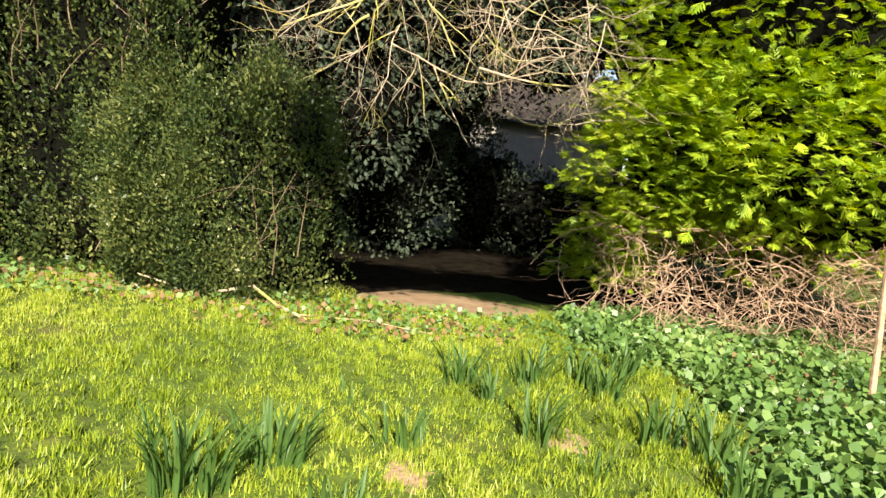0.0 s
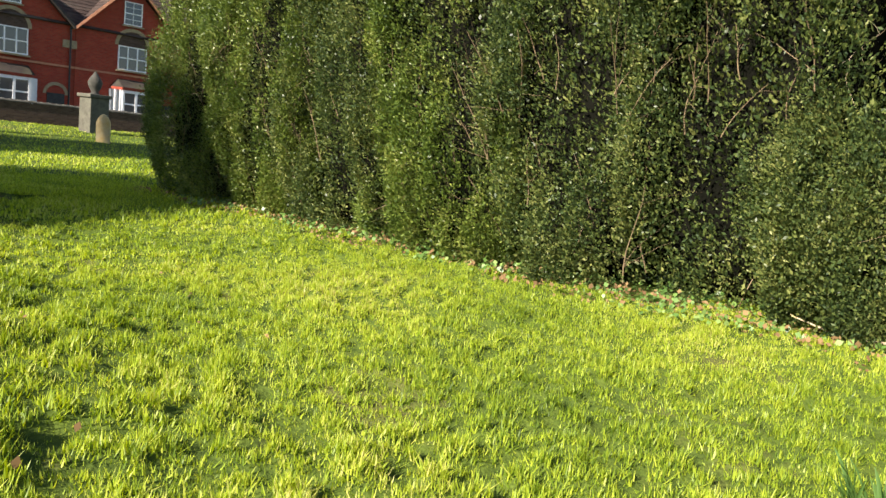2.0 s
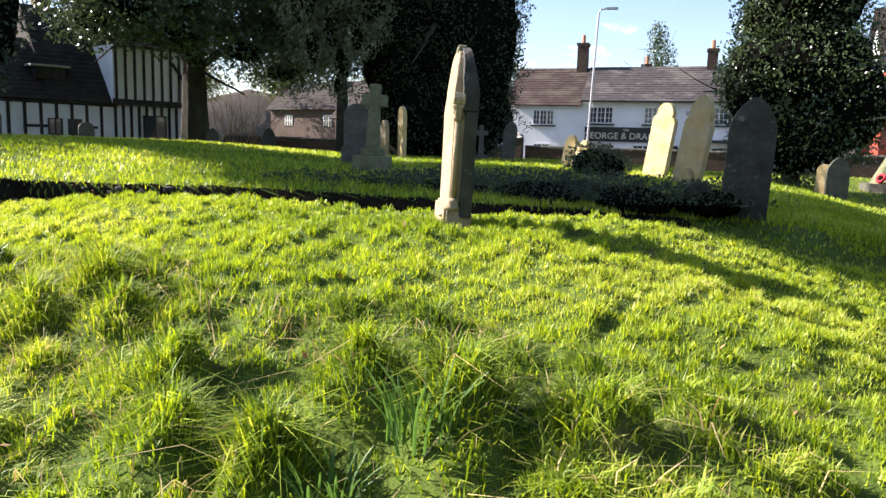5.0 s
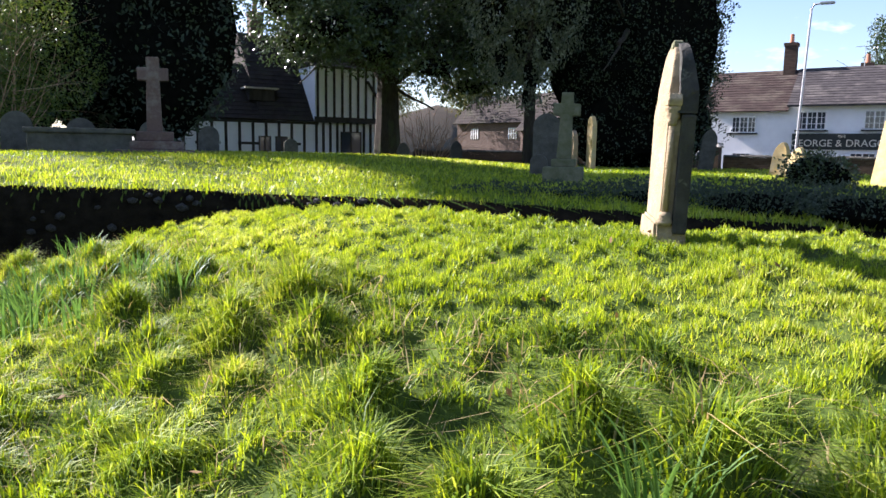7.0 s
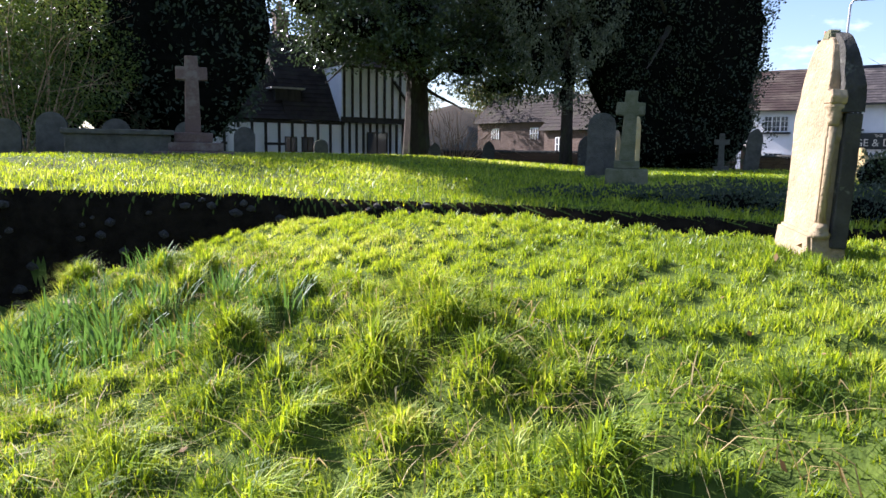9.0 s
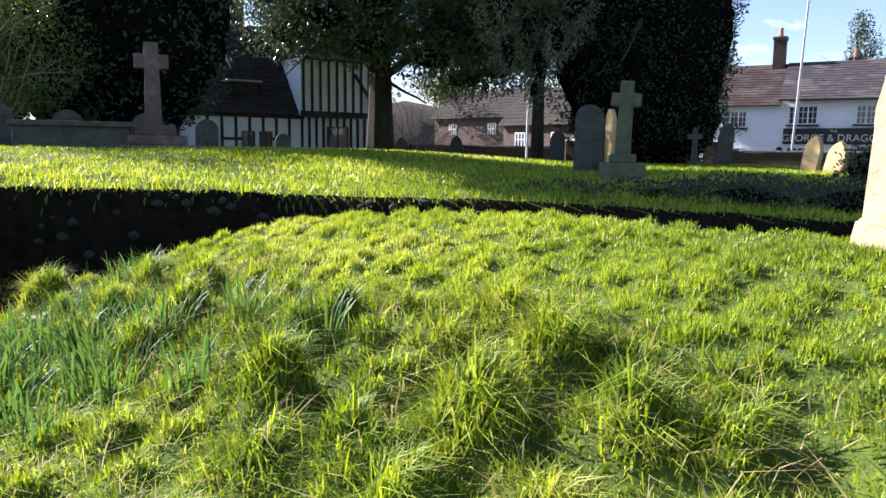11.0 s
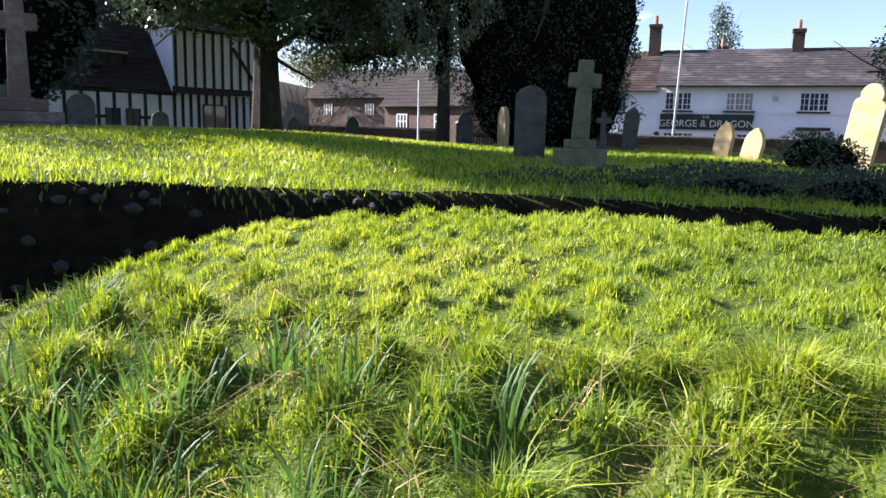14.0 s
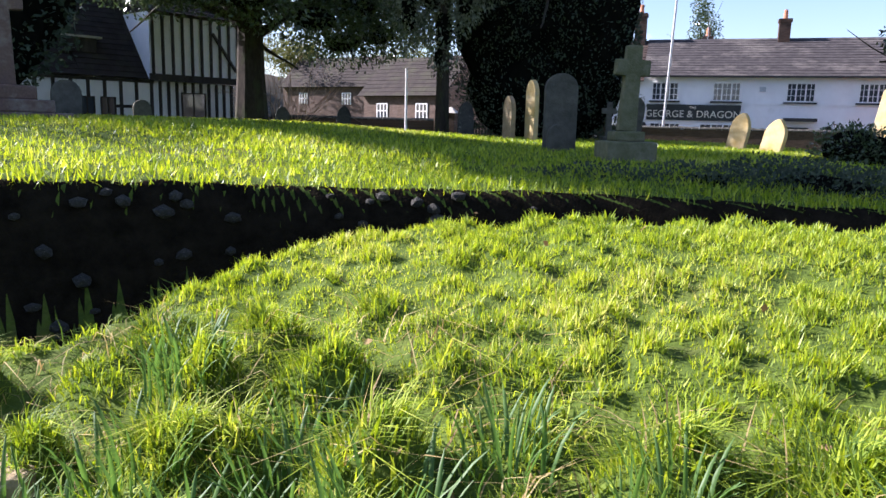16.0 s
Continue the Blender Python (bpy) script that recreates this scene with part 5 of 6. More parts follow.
prism(bm, [(-0.07, 1.575), (0.075, 1.565), (0.06, 1.625), (0.02, 1.645), (-0.045, 1.63)], -0.085, 0.085)
bmesh.ops.bevel(bm, geom=bm.edges[:], offset=0.012, segments=2, affect="EDGES")
part("finial_stub", bm, M_STONEM, hs, "broken mossy stub of the finial")
for piece in hs.children:
    for v in piece.data.vertices:
        v.co.y *= 1 - 0.62 * min(1.0, max(0.0, (v.co.z - 1.2) / 0.44)) ** 1.4

headstone(-11.0, -0.25, 96, top_gothic(0.6, 1.75), 0.13, M_STONED, "tall dark slate gravestone with a pointed lichened head", (2, 2))
headstone(-10.7, -0.72, 96, top_round(0.42, 0.62), 0.12, M_STONED, "small dark rounded footstone beside a tall gravestone", (3, -16))
headstone(-18.3, -2.0, 52, top_shoulder(0.66, 1.85), 0.12, M_STONEY, "leaning pale yellow lichened gravestone", (0, 10))
headstone(-16.1, -1.2, 52, top_ogee(0.66, 1.95), 0.14, M_STONEY, "tall leaning golden lichened gravestone with a shaped head", (0, 11))
headstone(-15.9, -1.2, 52, top_round(0.3, 0.42), 0.12, M_STONEY, "small broken stone at the foot of a gravestone", (0, 0), 0.08)
headstone(-20.9, -4.55, 52, top_gothic(0.48, 0.98), 0.12, M_STONEY, "small leaning yellow gravestone", (0, 12))
headstone(-19.3, -3.92, 52, top_gothic(0.48, 0.85), 0.12, M_STONEY, "small leaning yellow gravestone", (0, 14))
headstone(-22.2, 2.05, 52, top_round(0.36, 0.95), 0.12, M_STONEY, "pale rounded gravestone under the holly", (0, 3))
headstone(-21.8, 2.35, 100, top_gothic(0.56, 1.2), 0.12, M_STONEG, "grey pointed gravestone under the holly", (0, 0))
headstone(-29.5, 11.6, 52, top_gothic(0.5, 1.2), 0.13, M_STONEY, "small pale gravestone near the hedge", (0, 0))
headstone(-13.75, -7.5, 112, top_round(0.52, 1.35), 0.13, M_STONEG, "large grey round-topped gravestone", (0, 0))
headstone(-13.35, -7.45, 112, top_round(0.34, 0.55), 0.12, M_STONEG, "small grey round-topped footstone", (0, 0))
headstone(-20.3, -9.35, 45, top_gothic(0.42, 1.6), 0.13, M_STONEY, "narrow yellow-lit pointed gravestone", (0, 0))
headstone(-20.4, -9.95, 45, top_gothic(0.42, 1.2), 0.13, M_STONE, "narrow pale pointed gravestone", (0, 0))
headstone(-24.1, -7.2, 112, top_gothic(0.44, 1.4), 0.13, M_STONEG, "pale shaded gravestone below the yew", (0, 6))
for x, y, h, w in ((-9.9, -17.3, 0.9, 0.6), (-8.6, -17.6, 1.0, 0.6), (-7.4, -17.0, 0.8, 0.55), (-11.4, -16.9, 0.9, 0.6), (-19.6, -20.6, 0.8, 0.5), (-6.2, -17.6, 0.75, 0.6), (-12.6, -16.3, 0.8, 0.5)):
    headstone(x, y, 145, top_round(w, h), 0.12, M_STONEG, "plain grey round-topped gravestone in shade", (0, float(rng.uniform(-4, 4))))
for x, y, h in ((-24.0, -16.4, 1.0), (-22.6, -17.8, 0.9), (-22.0, -11.6, 1.1)):
    headstone(x, y, 125, top_gothic(0.45, h), 0.12, M_STONED, "dark pointed gravestone in deep shade", (0, float(rng.uniform(-3, 3))))


def cross_outline(w, h, arm, az):
    a = arm / 2
    return [(-w * 0.62, 0), (w * 0.62, 0), (w * 0.5, az - w * 0.55), (a, az - w * 0.5), (a, az + w * 0.5), (w * 0.5, az + w * 0.5), (w * 0.5, h), (-w * 0.5, h), (-w * 0.5, az + w * 0.5), (-a, az + w * 0.5), (-a, az - w * 0.5), (-w * 0.5, az - w * 0.55)]


def stone_cross(x, y, face, w, h, arm, az, thick, mat, steps, label, tilt=(0, 0)):
    t = thing("stone_cross", pose(x, y, gz(x, y) - 0.1) @ pose(0, 0, 0, 0, 0, face), label, "cross")
    z = 0.0
    for sw, sh in steps:
        box_part("step", -sw / 2, sw / 2, -sw / 2, sw / 2, z, z + sh, mat, t, "", 0.025)
        z += sh
    bm = slab(cross_outline(w, h, arm, az), thick, rng, 0.008, 0.02)
    bmesh.ops.transform(bm, matrix=pose(0, 0, z) @ pose(0, 0, 0, tilt[0], tilt[1]), verts=bm.verts[:])
    part("shaft", bm, mat, t)
    return t


stone_cross(-12.05, -6.32, 112, 0.2, 1.1, 0.45, 0.82, 0.16, M_STONEM, ((0.66, 0.34), (0.4, 0.13)), "mossy green stone cross on a stepped plinth", (0, 2))
stone_cross(-10.2, -15.0, 145, 0.26, 1.55, 0.62, 1.2, 0.2, M_PINK, ((1.55, 0.18), (1.15, 0.18), (0.75, 0.2)), "pink granite cross on three stepped stone blocks")
stone_cross(-23.0, -7.75, 112, 0.15, 0.95, 0.42, 0.7, 0.1, M_STONEG, ((0.42, 0.26),), "small grey stone cross near the yew")
# low chest tombs beside the granite cross
for x, y, l, r in ((-8.9, -15.6, 1.9, 150),):
    t = thing("chest_tomb", pose(x, y, gz(x, y) - 0.1, 0, 0, r), "low grey stone chest tomb with a bright worn lid", "tomb")
    box_part("chest", -l / 2, l / 2, -0.4, 0.4, 0, 0.5, M_STONEG, t, "", 0.02)
    box_part("lid", -l / 2 - 0.06, l / 2 + 0.06, -0.47, 0.47, 0.5, 0.6, M_STONEG, t, "pale worn stone lid", 0.025)

# war memorial
wm = thing("war_memorial", pose(-30.3, 5.5, gz(-30.3, 5.5) - 0.1, 0, 0, 100), "tall slender stone memorial cross on an octagonal base", "memorial")
bm = bmesh.new()
for r, z0, z1 in ((1.25, 0, 0.35),):
    bmesh.ops.create_cone(bm, cap_ends=True, segments=8, radius1=r, radius2=r, depth=z1 - z0, matrix=pose(0, 0, (z0 + z1) / 2, 0, 0, 22.5))
part("base", bm, M_STONEG, wm)
bm = bmesh.new()
bmesh.ops.create_cone(bm, cap_ends=True, segments=8, radius1=0.95, radius2=0.5, depth=0.95, matrix=pose(0, 0, 0.35 + 0.475, 0, 0, 22.5))
part("plinth", bm, M_STONEM, wm)
bm = bmesh.new()
bmesh.ops.create_cone(bm, cap_ends=True, segments=8, radius1=0.22, radius2=0.15, depth=2.2, matrix=pose(0, 0, 2.4, 0, 0, 22.5))
part("shaft", bm, M_STONEG, wm)
bm = bmesh.new()
prism(bm, cross_outline(0.2, 0.8, 0.6, 0.5), -0.09, 0.09)
bmesh.ops.translate(bm, vec=(0, 0, 3.5), verts=bm.verts[:])
part("cross_head", bm, M_STONEG, wm)
for k in range(6):
    a = radians(-90 + (k - 2.5) * 24)
    wr = thing("wreath", wm.matrix_world @ pose(0.92 * math.cos(a), 0.92 * math.sin(a), 0.55) @ pose(0, 0, 0, 62, 0, math.degrees(a) + 90), "round red poppy wreath propped on the memorial", "wreath", "wreaths on the memorial")
    bm = bmesh.new()
    ring = 16
    vs = [[bm.verts.new(((0.14 + 0.05 * math.cos(b)) * math.cos(c), (0.14 + 0.05 * math.cos(b)) * math.sin(c), 0.05 * math.sin(b))) for b in [i * math.pi / 3 for i in range(6)]] for c in [i * 2 * math.pi / ring for i in range(ring)]]
    for i in range(ring):
        for j in range(6):
            bm.faces.new((vs[i][j], vs[(i + 1) % ring][j], vs[(i + 1) % ring][(j + 1) % 6], vs[i][(j + 1) % 6]))
    part("poppies", bm, M_RED, wr)
fl = thing("flag", pose(-32.0, 7.6, gz(-32, 7.6)), "furled white flag on a thin pole", "flag")
bm = bmesh.new()
tube(bm, [(0, 0, 0), (0, 0, 3.4)], 0.03, 0.02, 8)
part("pole", bm, M_STEEL, fl)
bm = bmesh.new()
tube(bm, [(0.03, 0.02, 3.3), (0.06, 0.04, 2.8), (0.05, 0.06, 2.3), (0.04, 0.05, 1.9)], 0.03, 0.11, 7)
part("cloth", bm, M_CLOTH, fl)
um = thing("urn_monument", pose(-33.0, 12.6, gz(-33, 12.6) - 0.05, 0, 0, 10), "grey stone pedestal topped by a draped urn", "monument")
box_part("pedestal", -0.42, 0.42, -0.42, 0.42, 0, 1.5, M_STONEG, um, "", 0.03)
box_part("cap", -0.5, 0.5, -0.5, 0.5, 1.5, 1.65, M_STONEG, um, "", 0.03)
bm = bmesh.new()
prof = [(0.2, 1.65), (0.14, 1.75), (0.25, 1.95), (0.3, 2.15), (0.2, 2.35), (0.12, 2.45), (0.03, 2.6)]
rings = [[bm.verts.new((r * math.cos(k * math.pi / 6), r * math.sin(k * math.pi / 6), z)) for k in range(12)] for r, z in prof]
for a, b in zip(rings[:-1], rings[1:]):
    for k in range(12):
        bm.faces.new((a[k], a[(k + 1) % 12], b[(k + 1) % 12], b[k]))
part("urn", bm, M_STONED, um, "", True)

# ---- boundary wall ----
def wall_run(name, a, b, h0, h1, label):
    t = thing(name, pose(0, 0, 0), label, "wall", kind="structure")
    a, b = Vector(a), Vector(b)
    d = (b - a)
    n = max(1, int(d.length / 2.4))
    ang = math.degrees(math.atan2(d.y, d.x))
    bm = bmesh.new()
    box(bm, 0, d.length, -0.17, 0.17, h0, h1 - 0.1)
    bmesh.ops.transform(bm, matrix=pose(a.x, a.y, 0, 0, 0, ang), verts=bm.verts[:])
    part("wall", bm, M_BRICKD, t)
    shared = None
    step = 0.32
    k = int(d.length / step)
    for i in range(k):
        if shared is None:
            bm = bmesh.new()
            prism(bm, [(-0.2, 0), (0.2, 0), (0.2, 0.05), (0.1, 0.12), (-0.1, 0.12), (-0.2, 0.05)], 0.006, step - 0.006)
            shared = bpy.data.meshes.new("coping_stone")
            bm.to_mesh(shared)
            bm.free()
            shared.materials.append(M_STONED)
        ob = new("coping_stone", shared)
        ob.matrix_world = pose(a.x, a.y, h1 - 0.1, 0, 0, ang - 90) @ pose(0, i * step, float(rng.uniform(-0.012, 0.012)))
        ob.parent = t
    return t


wall_run("wall_west", (-37.2, -9.8), (-37.2, 26.0), -0.7, 1.42, "dark brick churchyard wall with rough coping stones")
wall_run("wall_south", (-35.6, -17.4), (-30.2, -23.0), -0.3, 1.5, "dark brick churchyard wall beside the gate")
for k, (x, y) in enumerate(((-36.9, -10.2), (-35.9, -16.6))):
    gp = thing("gate_pier", pose(x, y, 0.2), "square brick gate pier with a pale stone cap", "gate pier", "gate piers")
    box_part("pier", -0.28, 0.28, -0.28, 0.28, -0.5, 1.6, M_BRICKD, gp)
    bm = bmesh.new()
    bmesh.ops.create_cone(bm, cap_ends=True, segments=4, radius1=0.52, radius2=0.08, depth=0.28, matrix=pose(0, 0, 1.74, 0, 0, 45))
    part("cap", bm, M_CONC, gp, "pale stone cap")
gt = thing("picket_fence", pose(-36.4, -10.6, 0.3, 0, 0, -80.5), "dark wooden picket fence and gate between the piers", "fence")
bm = bmesh.new()
box(bm, 0, 5.6, -0.02, 0.02, 0.25, 0.33)
box(bm, 0, 5.6, -0.02, 0.02, 0.85, 0.93)
part("rail", bm, M_TIMBER, gt)
pk = None
for i in range(40):
    if pk is None:
        bm = bmesh.new()
        prism(bm, [(-0.035, 0), (0.035, 0), (0.035, 1.05), (0, 1.13), (-0.035, 1.05)], 0.022, 0.042)
        pk = bpy.data.meshes.new("picket")
        bm.to_mesh(pk)
        bm.free()
        pk.materials.append(M_TIMBER)
    ob = new("picket", pk)
    ob.parent = gt
    ob.location = (0.07 + 0.14 * i, 0, 0)

# street lamp
sl = thing("street_lamp", pose(-38.5, -7.0, -0.6) @ pose(0, 0, 0, -2.0, 0, 0), "slim grey steel street lamp on the roadside", "street lamp")
bm = bmesh.new()
tube(bm, [(0, 0, 0), (0, 0, 1.1)], 0.10, 0.09, 10)
tube(bm, [(0, 0, 1.1), (0, 0, 5), (0, 0, 8.7), (0.05, 0.12, 8.85), (0.1, 0.5, 8.9)], 0.06, 0.04, 10)
part("pole", bm, M_STEEL, sl)
bm = bmesh.new()
box(bm, 0.0, 0.22, 0.35, 0.95, 8.82, 8.94)
bmesh.ops.bevel(bm, geom=bm.edges[:], offset=0.03, segments=2, affect="EDGES")
part("lantern", bm, M_STEEL, sl)


# ---- buildings ----
def window(parent, y0, y1, z0, z1, x, cols, rows, mat=M_PAINT, sill=True, sash=False):
    """A window in a wall that faces +x: frame, glass, bars, sill. Local to the parent."""
    w = part("window", bmesh.new(), None, parent)
    d = 0.06
    bm = bmesh.new()
    box(bm, x - 0.02, x + 0.05, y0, y0 + d, z0, z1)
    box(bm, x - 0.02, x + 0.05, y1 - d, y1, z0, z1)
    box(bm, x - 0.02, x + 0.05, y0 + d, y1 - d, z1 - d, z1)
    box(bm, x - 0.02, x + 0.05, y0 + d, y1 - d, z0, z0 + d)
    part("window_frame", bm, mat, w)
    box_part("pane", x - 0.01, x + 0.012, y0 + d, y1 - d, z0 + d, z1 - d, M_GLASS, w)
    bm = bmesh.new()
    for i in range(1, cols):
        y = y0 + (y1 - y0) * i / cols
        t = 0.035 if (cols % 3 == 0 and i % (cols // 3) == 0) else 0.014
        box(bm, x + 0.012, x + 0.04, y - t, y + t, z0 + d, z1 - d)
    for i in range(1, rows):
        z = z0 + (z1 - z0) * i / rows
        t = 0.03 if sash and i * 2 == rows else 0.012
        box(bm, x + 0.014, x + 0.036, y0 + d, y1 - d, z - t, z + t)
    part("glazing_grid", bm, mat, w)
    if sill:
        box_part("sill", x - 0.02, x + 0.14, y0 - 0.1, y1 + 0.1, z0 - 0.09, z0 - 0.005, M_BLACK if mat is M_PAINT and not sash else M_STONE, w)
    return w


def slope_tiles(parent, p00, p01, p10, p11, rows, mat, name="roof"):
    """A roof slope between an eaves line p00-p01 and a ridge line p10-p11, laid with overlapping tile courses."""
    a, b, c, d = (Vector(p) for p in (p00, p01, p10, p11))
    n = (b - a).cross(c - a).normalized()
    if n.z < 0:
        n = -n
    bm = bmesh.new()
    vs = [bm.verts.new(p - n * 0.02) for p in (a, b, d, c)] + [bm.verts.new(p + n * 0.01) for p in (a, b, d, c)]
    for q in ((0, 1, 2, 3), (4, 5, 6, 7), (0, 1, 5, 4), (1, 2, 6, 5), (2, 3, 7, 6), (3, 0, 4, 7)):
        bm.faces.new([vs[i] for i in q])
    bmesh.ops.recalc_face_normals(bm, faces=bm.faces[:])
    roof = part(name, bm, mat, parent)
    for i in range(rows):
        t0, t1 = i / rows, min(1, (i + 1.2) / rows)
        j = float(rng.uniform(-0.008, 0.008))
        q = [a.lerp(c, t0), b.lerp(d, t0), b.lerp(d, t1), a.lerp(c, t1)]
        bm = bmesh.new()
        lo = [bm.verts.new(p + n * 0.012) for p in q]
        hi = [bm.verts.new(q[0] + n * (0.045 + j)), bm.verts.new(q[1] + n * (0.045 - j)), bm.verts.new(q[2] + n * 0.02), bm.verts.new(q[3] + n * 0.02)]
        bm.faces.new(hi)
        for k in range(4):
            bm.faces.new((lo[k], lo[(k + 1) % 4], hi[(k + 1) % 4], hi[k]))
        bmesh.ops.recalc_face_normals(bm, faces=bm.faces[:])
        part("tile_course", bm, mat, roof)
    return roof


def chimney(parent, x, y, z0, z1, w, mat, pots=1):
    c = part("chimney", bmesh.new(), None, parent)
    bm = bmesh.new()
    box(bm, x - w / 2, x + w / 2, y - w / 2, y + w / 2, z0, z1 - 0.18)
    box(bm, x - w / 2 - 0.05, x + w / 2 + 0.05, y - w / 2 - 0.05, y + w / 2 + 0.05, z1 - 0.18, z1)
    part("stack", bm, mat, c)
    for k in range(pots):
        bm = bmesh.new()
        bmesh.ops.create_cone(bm, cap_ends=True, segments=12, radius1=0.13, radius2=0.1, depth=0.5, matrix=pose(x, y + (k - (pots - 1) / 2) * 0.38, z1 + 0.25))
        part("pot", bm, M_TERRA, c)
    return c


def text_part(body, size, m, mat, parent):
    cu = bpy.data.curves.new("lettering", "FONT")
    cu.body = body
    cu.size = size
    cu.extrude = 0.012
    cu.align_x, cu.align_y = "CENTER", "CENTER"
    ob = new("lettering", cu)
    me = bpy.data.meshes.new_from_object(ob.evaluated_get(bpy.context.evaluated_depsgraph_get()))
    bpy.data.objects.remove(ob)
    me.transform(m)
    return mesh_part("lettering", me, mat, parent, "pale serif lettering")


inn = thing("inn", pose(-44.6, 0, -0.6), "long white-painted village inn with a slate roof", "inn")
box_part("wall", -5.4, 0, -8.4, 4.6, 0, 4.8, M_WHITE, inn, "whitewashed wall")
box_part("wall", -5.4, -0.05, -12.7, -8.4, 0, 4.55, M_WHITE, inn, "whitewashed wall of the lower end")
box_part("plinth_band", 0, 0.05, -8.4, 4.6, 0, 0.5, M_BLACK, inn)
slope_tiles(inn, (0.35, -8.4, 4.72), (0.35, 4.8, 4.72), (-2.7, -8.4, 6.95), (-2.7, 4.8, 6.95), 15, M_ROOFS, "roof")
slope_tiles(inn, (-5.75, -8.4, 4.72), (-5.75, 4.8, 4.72), (-2.7, -8.4, 6.95), (-2.7, 4.8, 6.95), 4, M_ROOFS, "roof")
slope_tiles(inn, (0.3, -12.95, 4.45), (0.3, -8.35, 4.45), (-2.7, -12.95, 6.9), (-2.7, -8.35, 6.9), 16, M_ROOFP, "roof")
slope_tiles(inn, (-5.7, -12.95, 4.45), (-5.7, -8.35, 4.45), (-2.7, -12.95, 6.9), (-2.7, -8.35, 6.9), 4, M_ROOFP, "roof")
for y in (-12.68, -8.42, 4.55):
    bm = bmesh.new()
    prism(bm, [(-5.4, 4.5), (-0.06, 4.5), (-2.7, 6.8)], y - 0.02, y + 0.05)
    part("gable", bm, M_WHITE, inn)
box_part("gutter", 0.3, 0.42, -8.4, 4.7, 4.66, 4.76, M_BLACK, inn)
box_part("band", 0, 0.05, -3.1, 4.6, 3.28, 3.36, M_WHITE, inn)
for y0, y1 in ((-7.9, -6.5), (-4.75, -3.36), (-1.15, 0.22), (2.2, 3.5)):
    window(inn, y0, y1, 3.44, 4.42, 0.0, 6, 3)
window(inn, -11.3, -10.0, 3.3, 4.2, -0.05, 6, 3)
window(inn, -11.2, -10.2, 1.55, 2.2, -0.05, 4, 2)
for y0, y1 in ((-7.9, -6.3), (-5.3, -3.5)):
    window(inn, y0, y1, 1.0, 2.25, 0.0, 6, 3)
window(inn, 1.2, 2.6, 1.0, 2.2, 0.0, 6, 3)
sg = part("sign", bmesh.new(), None, inn)
box_part("sign_board", 0.03, 0.12, -8.1, -3.28, 2.4, 3.24, M_SIGN, sg, "long black name board")
text_part("GEORGE & DRAGON", 0.52, Matrix.Translation((0.125, -5.7, 2.72)) @ pose(0, 0, 0, 90, 0, 90), M_LETTER, sg)
text_part("THE", 0.2, Matrix.Translation((0.125, -5.7, 3.08)) @ pose(0, 0, 0, 90, 0, 90), M_LETTER, sg)
dr = part("door", bmesh.new(), None, inn)
box_part("door_leaf", 0.01, 0.05, -0.95, 0.05, 0.1, 2.15, M_BLACK, dr)
box_part("canopy", 0.0, 0.7, -1.25, 0.35, 2.45, 2.62, M_BLACK, dr, "", 0.02)
box_part("vent_box", 0.0, 0.12, -2.45, -2.15, 3.95, 4.2, M_STEEL, inn)
for y in (-8.25, -2.9, 1.0):
    bm = bmesh.new()
    bmesh.ops.create_cone(bm, cap_ends=True, segments=16, radius1=0.17, radius2=0.13, depth=0.1, matrix=pose(0.06, y, 2.1, 0, 90, 0))
    part("lantern", bm, M_BLACK, inn)
chimney(inn, -2.6, -8.9, 6.0, 8.4, 0.62, M_BRICKD)
chimney(inn, -2.6, -1.3, 6.0, 7.95, 0.58, M_BRICKD)
chimney(inn, -4.5, -5.2, 5.0, 7.3, 0.55, M_BRICKD, 1)
bm = bmesh.new()
tube(bm, [(-2.7, -5.2, 6.9), (-2.7, -5.2, 8.1)], 0.02, 0.015, 5)
for k in range(5):
    tube(bm, [(-2.9, -5.6 + k * 0.12, 8.0), (-2.5, -5.6 + k * 0.12, 8.0)], 0.008, 0.008, 4)
tube(bm, [(-2.7, -5.7, 8.0), (-2.7, -4.9, 8.0)], 0.012, 0.012, 4)
part("aerial", bm, M_STEEL, inn)

